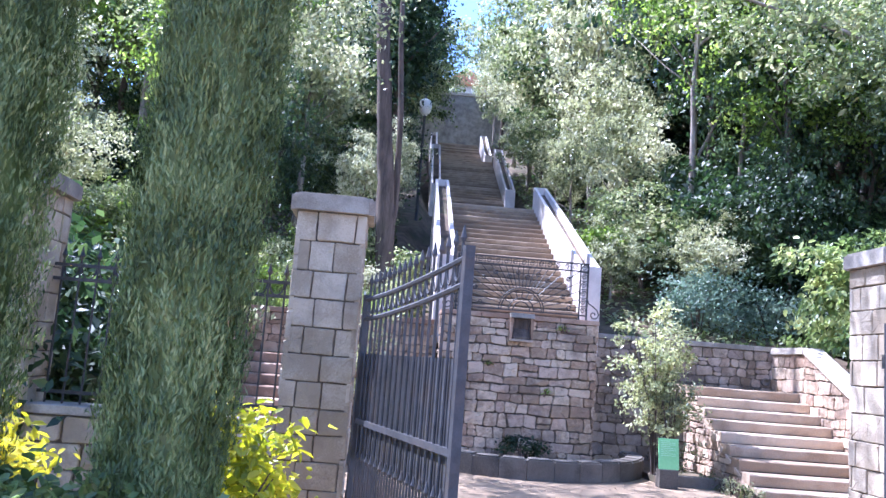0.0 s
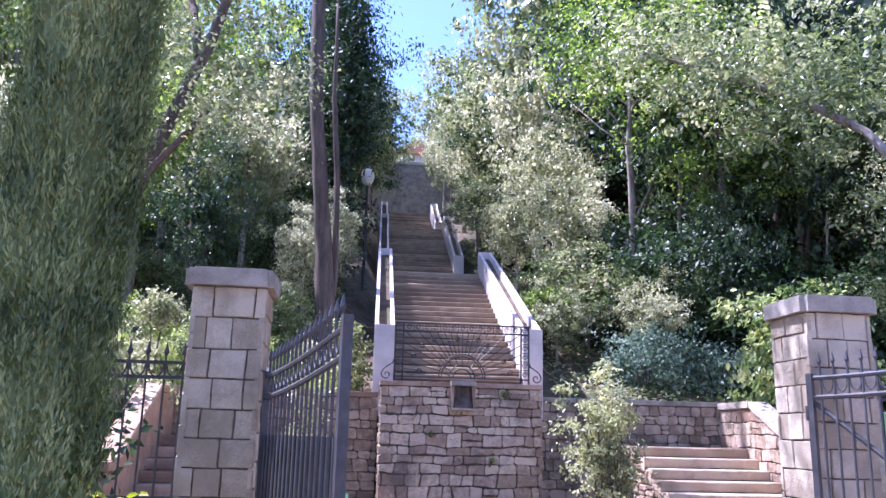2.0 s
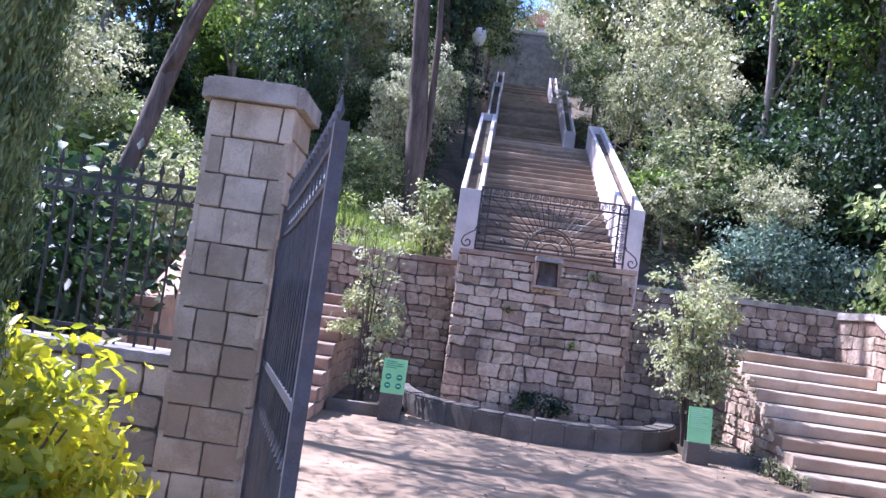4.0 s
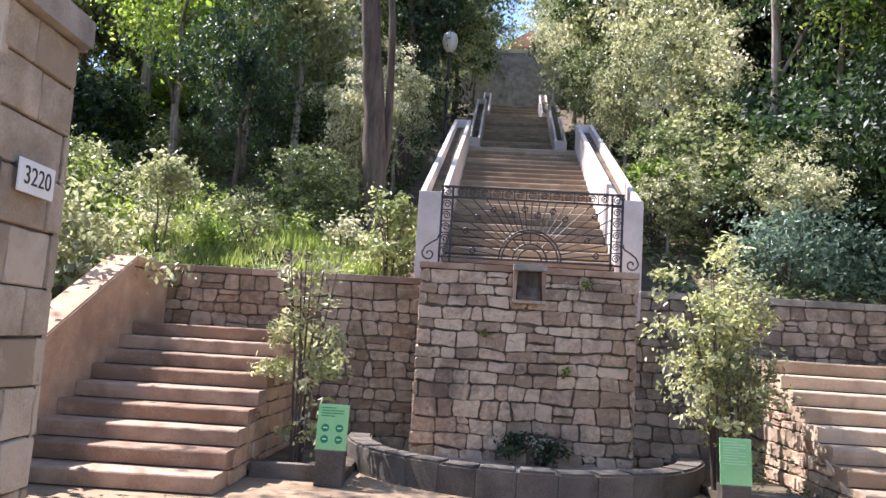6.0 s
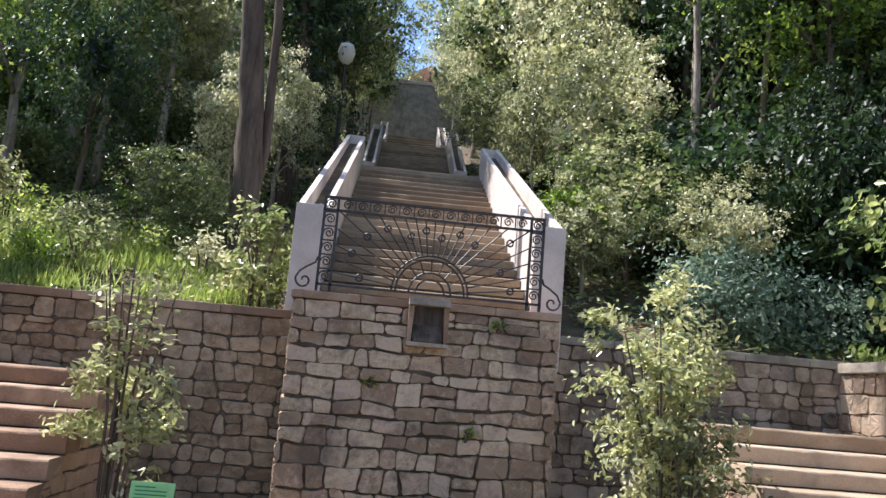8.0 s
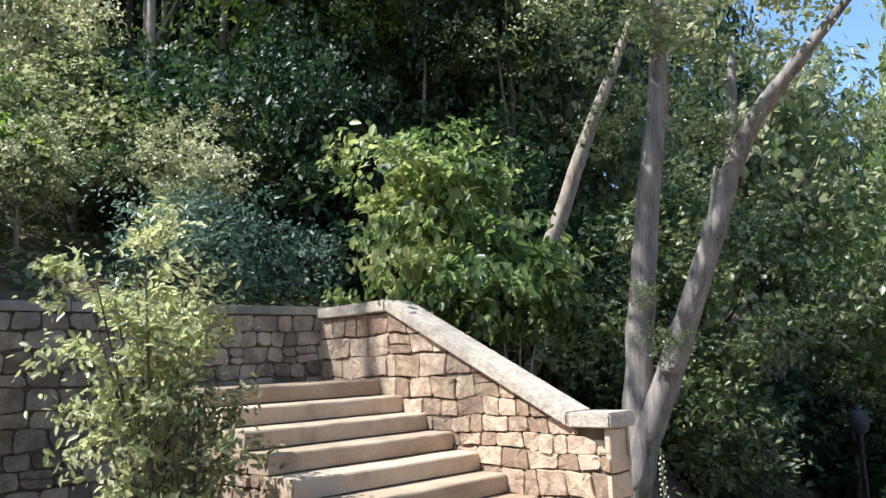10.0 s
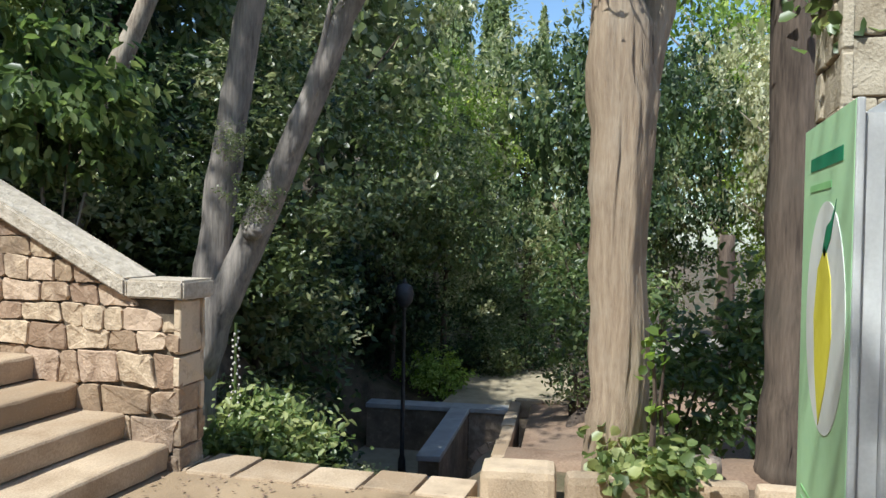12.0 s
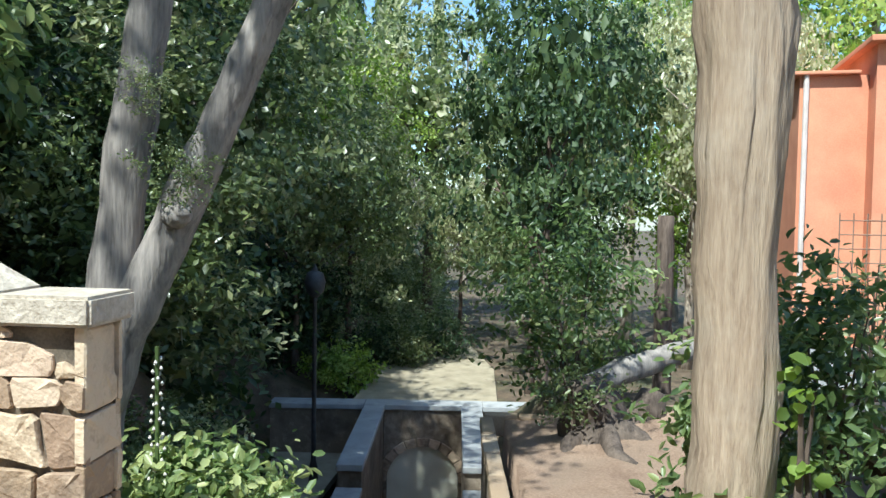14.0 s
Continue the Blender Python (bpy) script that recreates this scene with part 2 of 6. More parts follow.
def box(bm, x0, y0, z0, x1, y1, z1, bevel=0.0):
    r = bmesh.ops.create_cube(bm, size=1, matrix=Matrix.Translation(((x0 + x1) / 2, (y0 + y1) / 2, (z0 + z1) / 2)) @ Matrix.Diagonal((abs(x1 - x0), abs(y1 - y0), abs(z1 - z0), 1)))
    if bevel:
        es = list({e for v in r["verts"] for e in v.link_edges})
        bmesh.ops.bevel(bm, geom=es, offset=bevel, segments=2, affect="EDGES", profile=0.6)
    return bm


def slab(x0, y0, z0, x1, y1, z1, bevel=0.0):
    return box(bmesh.new(), x0, y0, z0, x1, y1, z1, bevel)


def worn(x0, y0, z0, x1, y1, z1, seed, wear=0.010, n=16):
    """A tread slab whose front edge is rounded, chipped and dished by use."""
    bm = bmesh.new()
    rows = []
    for k in range(n + 1):
        x = x0 + (x1 - x0) * k / n
        e = wear * (1.4 * noise.noise(Vector((x * 2.1, seed * 3.7, 0))) + 0.9 * noise.noise(Vector((x * 7.3, seed * 1.9, 4))))
        dip = -0.5 * wear * (1 - (2 * k / n - 1) ** 2) + wear * 0.4 * noise.noise(Vector((x * 3.3, seed, 9)))
        f = wear * (1.2 + 0.8 * noise.noise(Vector((x * 9.0, seed, 2))))
        prof = [(y1, z0), (y0 + e * 0.5 + 0.008, z0), (y0 + e, z0 + (z1 - z0) * 0.5), (y0 + e, z1 + dip - f), (y0 + e + f * 0.4, z1 + dip - f * 0.35), (y0 + e + f * 1.2, z1 + dip), (y1, z1)]
        rows.append([bm.verts.new((x, y, z)) for y, z in prof])
    for a, b in zip(rows, rows[1:]):
        for i in range(len(a)):
            j = (i + 1) % len(a)
            bm.faces.new((a[i], a[j], b[j], b[i]))
    bm.faces.new(rows[0][::-1]), bm.faces.new(rows[-1])
    bmesh.ops.recalc_face_normals(bm, faces=bm.faces)
    return bm


def prism(bm, pts, axis, a, b):
    """Extrudes a polygon in the plane across axis (0: x, 1: y, 2: z) from a to b."""
    def put(p, c):
        q = [p[0], p[1]]
        q.insert(axis, c)
        return bm.verts.new(q)
    lo, hi = [put(p, a) for p in pts], [put(p, b) for p in pts]
    n = len(pts)
    bm.faces.new(lo), bm.faces.new(hi[::-1])
    for i in range(n):
        bm.faces.new((lo[i], hi[i], hi[(i + 1) % n], lo[(i + 1) % n]))
    bmesh.ops.recalc_face_normals(bm, faces=bm.faces)
    return bm


def tube(bm, pts, radii, n=8, cap=True):
    pts = [Vector(p) for p in pts]
    if isinstance(radii, (int, float)):
        radii = [radii] * len(pts)
    rings, ref = [], None
    for i, p in enumerate(pts):
        d = (pts[min(i + 1, len(pts) - 1)] - pts[max(i - 1, 0)]).normalized()
        if ref is None:
            ref = d.orthogonal().normalized()
        ref = (ref - d * ref.dot(d)).normalized()
        s = d.cross(ref)
        rings.append([bm.verts.new(p + (ref * math.cos(6.28319 * k / n) + s * math.sin(6.28319 * k / n)) * radii[i]) for k in range(n)])
    for a, b in zip(rings, rings[1:]):
        for k in range(n):
            bm.faces.new((a[k], a[(k + 1) % n], b[(k + 1) % n], b[k]))
    if cap:
        bm.faces.new(rings[0][::-1]), bm.faces.new(rings[-1])
    return bm


def lathe(bm, prof, n=16, c=(0, 0, 0)):
    rings = [[bm.verts.new((c[0] + r * math.cos(6.28319 * k / n), c[1] + r * math.sin(6.28319 * k / n), c[2] + z)) for k in range(n)] for r, z in prof]
    for a, b in zip(rings, rings[1:]):
        for k in range(n):
            bm.faces.new((a[k], a[(k + 1) % n], b[(k + 1) % n], b[k]))
    bm.faces.new(rings[0][::-1]), bm.faces.new(rings[-1])
    return bm


# ---- stones laid as pieces ----
def clip(poly, keep):
    """Cuts a polygon by the half plane a*x + b*y <= c."""
    a, b, c = keep
    out = []
    for p, q in zip(poly, poly[1:] + poly[:1]):
        fp, fq = a * p[0] + b * p[1] - c, a * q[0] + b * q[1] - c
        if fp <= 0:
            out.append(p)
        if fp * fq < 0:
            t = fp / (fp - fq)
            out.append((p[0] + t * (q[0] - p[0]), p[1] + t * (q[1] - p[1])))
    return out


def area(poly):
    return 0.5 * sum(p[0] * q[1] - q[0] * p[1] for p, q in zip(poly, poly[1:] + poly[:1]))


def stone(poly, depth, rng, rough=0.007, name="stone", corner=0.022):
    """A pillowed stone: outline in u, v; its face stands depth along +w."""
    cx, cy = sum(p[0] for p in poly) / len(poly), sum(p[1] for p in poly) / len(poly)
    ring = []
    for i, p in enumerate(poly):
        prev, nxt = poly[i - 1], poly[(i + 1) % len(poly)]
        for q in (prev, nxt):
            d = math.dist(p, q)
            t = min(0.34, corner / max(d, 0.001)) * rng.uniform(0.5, 1.5)
            ring.append((p[0] + (q[0] - p[0]) * t, p[1] + (q[1] - p[1]) * t))
    n = len(ring)
    ring = [(u + rng.uniform(-rough, rough) * 0.6, v + rng.uniform(-rough, rough) * 0.6) for u, v in ring]
    verts, faces = [], []
    for k, (sh, w) in enumerate(((1.0, -0.02), (0.995, depth * 0.7), (0.95, depth))):
        for u, v in ring:
            verts.append((cx + (u - cx) * sh, cy + (v - cy) * sh, w + (rng.uniform(-rough, rough) if k == 2 else 0)))
    verts.append((cx, cy, depth + rough * rng.uniform(-0.6, 0.9)))
    for k in (0, 1):
        for i in range(n):
            j = (i + 1) % n
            faces.append((k * n + i, k * n + j, (k + 1) * n + j, (k + 1) * n + i))
    for i in range(n):
        faces.append((2 * n + i, 2 * n + (i + 1) % n, 3 * n))
    me = bpy.data.meshes.new(name)
    me.from_pydata(verts, [], faces)
    return me


def masonry(parent, m, width, height, material, seed, rows=(0.14, 0.26), wide=(0.18, 0.5), depth=0.03, cuts=(), gap=0.013, split=0.2, jitter=0.03, name="stone", skew=0.11, wave=0.022, corner=0.022):
    """Uneven courses of stones on a face: m puts u along the wall, v up and w out of it."""
    rng = random.Random(seed)
    bend = lambda row, u: wave * (noise.noise(Vector((u * 2.3, row * 7.7, seed))) + 0.6 * noise.noise(Vector((u * 6.1, row * 3.3, seed + 5))))
    v, row = 0.0, 0
    while v < height - 0.03:
        h = rng.uniform(*rows)
        if height - v - h < rows[0] * 0.7:
            h = height - v
        u = -rng.uniform(0, wide[0])
        lean0 = 0.0
        while u < width:
            w = rng.uniform(*wide)
            lean1 = rng.uniform(-skew, skew) * h
            parts = [(0.0, 1.0)]
            if rng.random() < split and h > 0.15:
                c = rng.uniform(0.35, 0.65)
                parts = [(0.0, c), (c, 1.0)]
            for t0, t1 in parts:
                def at(side, t):
                    x = u + lean0 * t if side == 0 else u + w + lean1 * t
                    y = (v + (bend(row, x) if row else 0)) * (1 - t) + (v + h + (bend(row + 1, x) if v + h < height - 0.001 else 0)) * t
                    g = gap / 2 * rng.uniform(0.6, 1.6)
                    return x + (g if side == 0 else -g), y + g * (1 if t == t0 else -1)
                p00, p10, p11, p01 = at(0, t0), at(1, t0), at(1, t1), at(0, t1)
                poly = []
                for p, q in ((p00, p10), (p10, p11), (p11, p01), (p01, p00)):
                    poly.append(p)
                    if math.dist(p, q) > 0.2:
                        f = rng.uniform(0.3, 0.7)
                        e = rng.uniform(-0.2, 1.0) * jitter * 0.4
                        dx, dy = q[0] - p[0], q[1] - p[1]
                        n = math.hypot(dx, dy)
                        poly.append((p[0] + dx * f - dy / n * e, p[1] + dy * f + dx / n * e))
                for keep in ((-1, 0, 0), (1, 0, width), (0, -1, 0), (0, 1, height), *cuts):
                    if len(poly) > 2:
                        poly = clip(poly, keep)
                if len(poly) < 3 or area(poly) < 0.004:
                    continue
                ob = new(name, stone(poly, depth * rng.uniform(0.5, 1.35), rng, 0.003 if corner < 0.012 else 0.007, name, corner))
                ob.data.materials.append(material)
                ob.parent = parent
                ob.matrix_local = m
            u += w
            lean0 = lean1
        v += h
        row += 1


def face(x, y, z, yaw):
    """u along the direction yaw (degrees from +x), v up, w to the right of u."""
    c, s = math.cos(radians(yaw)), math.sin(radians(yaw))
    return Matrix(((c, 0, s, x), (s, 0, -c, y), (0, 1, 0, z), (0, 0, 0, 1)))


# ---- foliage ----
def leaf_mesh(name, centres, normals, length, width, rng, fold=0.25, up=None, full=False):
    """One folded four-cornered leaf for each centre."""
    n = len(centres)
    nor = normals / np.maximum(np.linalg.norm(normals, axis=1, keepdims=True), 1e-6)
    t = rng.normal(size=(n, 3)) if up is None else up + rng.normal(size=(n, 3)) * 0.35
    t -= nor * np.sum(t * nor, axis=1, keepdims=True)
    t /= np.maximum(np.linalg.norm(t, axis=1, keepdims=True), 1e-6)
    s = np.cross(nor, t)
    ln = (length * rng.uniform(0.6, 1.3, n))[:, None]
    wd = ln * (width / length) * 0.5
    v = np.empty((n, 6 if full else 4, 3))
    v[:, 0] = centres - t * ln * 0.5
    if full:
        # six corners: a broad oval blade folded along its midrib, the tip bent down
        fold_up = nor * wd * fold
        v[:, 1] = centres - t * ln * 0.2 + s * wd * 0.92 + fold_up
        v[:, 2] = centres + t * ln * 0.2 + s * wd * 0.85 + fold_up
        v[:, 3] = centres + t * ln * 0.5 - nor * ln * 0.10
        v[:, 4] = centres + t * ln * 0.2 - s * wd * 0.85 + fold_up
        v[:, 5] = centres - t * ln * 0.2 - s * wd * 0.92 + fold_up
        ids, per = [0, 1, 2, 3, 0, 3, 4, 5], 4
    else:
        v[:, 1] = centres + s * wd + nor * wd * fold
        v[:, 2] = centres + t * ln * 0.5
        v[:, 3] = centres - s * wd + nor * wd * fold
        ids, per = [0, 1, 2, 0, 2, 3], 3
    me = bpy.data.meshes.new(name)
    me.vertices.add(v.shape[0] * v.shape[1])
    me.vertices.foreach_set("co", v.ravel())
    me.loops.add(n * len(ids))
    base = np.arange(n)[:, None] * v.shape[1]
    me.loops.foreach_set("vertex_index", (base + np.array(ids)).ravel())
    me.polygons.add(n * 2)
    me.polygons.foreach_set("loop_start", np.arange(n * 2) * per)
    me.update()
    return me


def crown(name, seed, size, clumps, per, leaf, spread, material, core=0.25, flat=0.7, hollow=0.45, droop=False, low=-1.0, width=0.5, full=False):
    """A crown of clumps of leaves in an uneven ellipsoid, centre at the origin."""
    rng = np.random.default_rng(seed)
    d = rng.normal(size=(clumps, 3))
    d /= np.linalg.norm(d, axis=1, keepdims=True)
    d[:, 2] = np.where(d[:, 2] < low, -d[:, 2], d[:, 2])
    lump = 1 + 0.28 * np.sin(d[:, 0] * 5 + seed) * np.cos(d[:, 1] * 4.3 - seed) + 0.18 * np.sin(d[:, 2] * 7 + seed * 2)
    r = rng.uniform(hollow, 1.0, clumps) ** 0.6 * lump
    c = d * r[:, None] * np.array(size)
    rad = spread * rng.uniform(0.5, 1.4, clumps)
    off = rng.normal(size=(clumps, per, 3)) * np.array([1, 1, flat]) * rad[:, None, None] * 0.55
    cen = (c[:, None] + off).reshape(-1, 3)
    out = np.repeat(d, per, axis=0)
    nor = out * 0.5 + rng.normal(size=cen.shape) * 0.75 + np.array([0, 0, 0.6])
    up = np.tile(np.array([0, 0, -1.0]), (len(cen), 1)) + out * 0.5 if droop else None
    me = leaf_mesh(name, cen, nor, leaf, leaf * width, rng, up=up, full=full)
    me.materials.append(material)
    if core:
        k = int(len(cen) * core * 0.5)
        q = rng.normal(size=(k, 3))
        q /= np.linalg.norm(q, axis=1, keepdims=True)
        q = q * (rng.uniform(0.1, 0.8, k)[:, None]) * np.array(size)
        inner = leaf_mesh(name, q, rng.normal(size=(k, 3)), leaf * 1.7, leaf * 1.2, rng)
        bm = bmesh.new()
        bm.from_mesh(me)
        bm.from_mesh(inner)
        bm.to_mesh(me)
        bm.free()
        bpy.data.meshes.remove(inner)
    return me


def limbs(seed, height, radius, lean=(0, 0), forks=5, reach=1.6, start=0.45, wob=0.12, n=8):
    """A tapered trunk with limbs from the ground at the origin."""
    rng = random.Random(seed)
    bm = bmesh.new()
    pts, rad = [], []
    for i in range(9):
        t = i / 8
        pts.append((lean[0] * t + rng.uniform(-wob, wob) * t, lean[1] * t + rng.uniform(-wob, wob) * t, height * t))
        rad.append(radius * (1.35 if i == 0 else 1.0) * (1 - 0.75 * t))
    tube(bm, pts, rad, n)
    for k in range(forks):
        t = rng.uniform(start, 0.92)
        i = int(t * 8)
        p = Vector(pts[i])
        a = rng.uniform(0, 6.283)
        ln = reach * rng.uniform(0.6, 1.2)
        q = [p, p + Vector((math.cos(a) * ln * 0.4, math.sin(a) * ln * 0.4, ln * 0.35)), p + Vector((math.cos(a) * ln, math.sin(a) * ln, ln * rng.uniform(0.5, 1.0)))]
        tube(bm, q, [rad[i] * 0.55, rad[i] * 0.36, rad[i] * 0.12], 6)
    return bm


def tree(name, label, category, crown_me, at, trunk_h, trunk_r, crown_z, bark, seed=1, lean=(0, 0), group="", **kw):
    t = thing(name, Matrix.Translation(at), label, category, group)
    part("trunk", limbs(seed, trunk_h, trunk_r, lean, **kw), bark, t, smooth=True)
    c = new("crown", crown_me)
    c.parent = t
    c.location = (lean[0] * 0.8, lean[1] * 0.8, crown_z)
    return t


def at_pose(x, y, z, turn, s, sz=None):
    return Matrix.LocRotScale((x, y, z), Euler((0, 0, radians(turn))), (s, s, sz or s))


# ---- ground ----
def sm(a, b, t):
    t = min(1.0, max(0.0, (t - a) / (b - a)))
    return t * t * (3 - 2 * t)


def ground_z(x, y):
    """Height of the earth: the hill behind the fountain, the low garden on the east side."""
    if abs(x) < 5.15 and y < 15.2:
        return -0.25
    if x < 5.15 and y < 9:
        return -0.05
    y_in, y = y, y - 3.6 * sm(9.5, 14, x) * (1 - sm(20, 30, y))
    hill = 2.2 + 0.40 * (min(y, 48) - 15.2) * (1 - 0.75 * sm(12, 20, x) * (1 - sm(17, 24, y))) + 0.05 * max(0, y - 48)
    bank = -0.05 + 2.25 * sm(10.6, 15.2, y)
    z = hill if y > 15.2 else bank
    y = y_in
    if x > 5.1:
        fade = 1 - 0.8 * sm(15, 30, y)
        north = z - (1.0 * sm(6.0, 9.5, x) + 3.0 * sm(8.5, 15.5, x) - 1.1 * sm(20.2, 20.8, x)) * fade
        south = -0.02 - 0.45 * sm(6.0, 7.2, x) - 2.35 * sm(10.8, 17.5, x)
        deep = 2.2 * sm(14.2, 14.9, x)
        well = max(-4.45 - deep, -0.25 - 0.47 * (x - 5.1) - deep) if x < 19.8 else -2.85
        k1, k2 = sm(9.15, 9.75, y - (x - 5) * 0.03), sm(11.0, 13.2, y - max(0, x - 9) * 0.09)
        z = south * (1 - k1) + (well * (1 - k2) + north * k2) * k1
    if abs(x - (y - 14.3) * 0.034) < 1.8 and y > 14.4:
        z = min(z, 2.0 + 0.34 * (y - 14.5))
    return z + (noise.noise(Vector((x * 0.4, y * 0.4, 0))) * 0.15 if (abs(x) > 6 or y > 16) and y > 11 and not (x > 13.5 and y < 16) else 0)


def coords(lo, hi, step, far):
    c = list(np.arange(lo, hi + 1e-6, step))
    for k in range(1, 9):
        c.insert(0, lo - step * 2.1 ** k)
        c.append(hi + step * 2.1 ** k)
    return c


gx, gy = coords(-32, 44, 0.5, 400), coords(-14, 66, 0.5, 400)
gv = [(x, y, ground_z(min(max(x, -32), 44), min(max(y, -14), 66))) for y in gy for x in gx]
gf = [(j * len(gx) + i, j * len(gx) + i + 1, (j + 1) * len(gx) + i + 1, (j + 1) * len(gx) + i) for j in range(len(gy) - 1) for i in range(len(gx) - 1)]
gm = bpy.data.meshes.new("ground")
gm.from_pydata(gv, [], gf)
gm.materials.append(SOIL)
gm.shade_smooth()
tagged(new("ground", gm), "wooded hillside of dark leaf-strewn soil", "ground", kind="structure")

plaza = bmesh.new()
prism(plaza, [(-26, -16), (9, -16), (9, 6.6), (5.25, 6.6), (5.25, 7.9), (4.95, 9.05), (5.0, 15.1), (-5.0, 15.1), (-5.0, 9.0), (-26, 9.0)], 2, -0.3, 0.0)
tagged(obj("floor", plaza, SAND), "packed beige sand forecourt in front of the fountain", "ground", kind="structure")


# ---- fountain wall ----
fw = thing("wall_fountain", label="rough sandstone fountain wall below the stair railing", category="wall", kind="structure")
part("core", slab(-1.36, 14.03, -0.2, 1.36, 14.5, 2.40), MORTAR, fw)
masonry(fw, face(-1.38, 14.03, 0, 0), 2.76, 2.40, STONE, 11, rows=(0.13, 0.25), wide=(0.15, 0.40), depth=0.045, gap=0.006, split=0.12, jitter=0.06, wave=0.042, skew=0.2, corner=0.026)
masonry(fw, face(-1.36, 14.5, 0, -90), 0.47, 2.40, STONE, 12, depth=0.03)
masonry(fw, face(1.36, 14.03, 0, 90), 0.47, 2.40, STONE, 13, depth=0.03)
for k in range(4):
    part("coping_stone", slab(-1.40 + k * 0.70, 13.975, 2.405, -1.405 + (k + 1) * 0.70, 14.52, 2.487, 0.012), STEP_WEST, fw)

for sgn, nm in ((-1, "wall_west"), (1, "wall_east")):
    w = thing(nm, label="rubble stone retaining wall with a thin coping", category="wall", kind="structure")
    x0, x1 = (1.40, 5.25) if sgn > 0 else (-5.25, -1.40)
    part("core", slab(x0, 14.62, -0.2, x1, 15.2, 2.22), MORTAR, w)
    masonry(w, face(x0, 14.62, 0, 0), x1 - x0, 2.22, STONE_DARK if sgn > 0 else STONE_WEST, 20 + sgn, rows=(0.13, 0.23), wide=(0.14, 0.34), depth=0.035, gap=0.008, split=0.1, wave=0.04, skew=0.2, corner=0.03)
    for k in range(5):
        a, b = x0 + (x1 - x0) * k / 5, x0 + (x1 - x0) * (k + 1) / 5 - 0.006
        part("coping_stone", slab(a, 14.57, 2.225, b, 15.22, 2.315, 0.012), CAPSTONE if sgn > 0 else STEP_WEST, w)

# spout: a stone box under a grey lintel, its mouth narrowing to a worn lip
sp = thing("water_spout", Matrix.Translation((0.0, 13.99, 2.26)), "stone water spout box set into the fountain wall", "spout")
part("lintel", slab(-0.21, -0.17, 0.165, 0.21, 0.06, 0.245, 0.014), CAPSTONE, sp, "grey weathered lintel")
for sg in (-1, 1):
    part("jamb", prism(bmesh.new(), [(sg * 0.205, -0.20), (sg * 0.165, -0.20), (sg * 0.150, 0.163), (sg * 0.205, 0.163)], 1, -0.13, 0.0), STEP_WEST, sp)
part("back", slab(-0.163, -0.022, -0.20, 0.163, -0.006, 0.163), BARK_RED, sp, "dark brown back of the spout box")
b = prism(bmesh.new(), [(-0.02, -0.20), (-0.125, -0.20), (-0.125, -0.165), (-0.022, -0.02)], 0, -0.150, 0.150)
part("lip", b, BARK_DARK, sp)
part("sill", slab(-0.21, -0.15, -0.245, 0.21, 0.0, -0.204, 0.010), STONE_DARK, sp)

# basin
bs = thing("fountain_basin", Matrix.Translation((0, 13.99, 0)), "low curved stone basin, dry and dusty, below the spout", "basin")
NB = 17
for k in range(NB):
    a0, a1 = math.pi + math.pi * k / NB, math.pi + math.pi * (k + 1) / NB - 0.003
    pts = []
    for a in (a0, (a0 + a1) / 2, a1):
        pts.append((2.15 * math.cos(a), 2.4 * math.sin(a)))
    for a in (a1, (a0 + a1) / 2, a0):
        pts.append((1.85 * math.cos(a), 2.1 * math.sin(a)))
    b = prism(bmesh.new(), pts, 2, -0.05, 0.29 + 0.004 * (k % 3))
    bmesh.ops.bevel(b, geom=[e for e in b.edges if all(v.co.z > 0.25 for v in e.verts)], offset=0.025, segments=2, affect="EDGES")
    part("rim_stone", b, RIM, bs)
b = prism(bmesh.new(), [(1.87 * math.cos(math.pi + math.pi * k / 24), 2.12 * math.sin(math.pi + math.pi * k / 24)) for k in range(25)], 2, 0.0, 0.06)
part("basin_floor", b, STONE_DARK, bs)

# ---- side stairs ----
RUN, RISE, Y1 = 0.329, 0.167, 10.93


def side_stairs(sgn, material, wall_material, seed):
    st = thing("side_stairs", label="short flight of nine worn stone steps beside the fountain", category="stairs", group="side stairs", kind="structure")
    a, b = (2.89, 4.85) if sgn > 0 else (-4.85, -2.89)
    rng = random.Random(seed)
    for k in range(9):
        y0 = Y1 + RUN * k
        y1 = y0 + RUN + 0.03 if k < 8 else 14.56
        e = rng.uniform(-0.008, 0.008)
        part("step", worn(a + 0.002, y0 + e, RISE * (k + 1) - 0.155, b - 0.002, y1, RISE * (k + 1), seed + k, 0.016), material, st)
    inner = a if sgn > 0 else b
    # body of the flight below the treads
    pts = [(Y1 + 0.06, -0.05), (Y1 + 0.06, 0.005)]
    for k in range(1, 9):
        pts += [(Y1 + 0.06 + RUN * k, RISE * (k - 1) + 0.005), (Y1 + 0.06 + RUN * k, RISE * k + 0.005)]
    pts += [(14.6, RISE * 8 + 0.005), (14.6, -0.05)]
    part("stair_body", prism(bmesh.new(), pts, 0, a + 0.03, b - 0.03), MORTAR, st)
    # stones on the open flank
    if sgn > 0:
        masonry(st, face(a + 0.03, 14.6, 0, -90), 14.6 - Y1, 1.45, wall_material, seed, rows=(0.11, 0.2), wide=(0.13, 0.34), cuts=((RISE / RUN, 1, (14.6 - Y1) * RISE / RUN - 0.02),), depth=0.04, jitter=0.04)
    else:
        masonry(st, face(b - 0.03, Y1, 0, 90), 14.6 - Y1, 1.45, wall_material, seed, rows=(0.14, 0.22), wide=(0.2, 0.42), cuts=((-RISE / RUN, 1, -0.02),), depth=0.03)
    return st


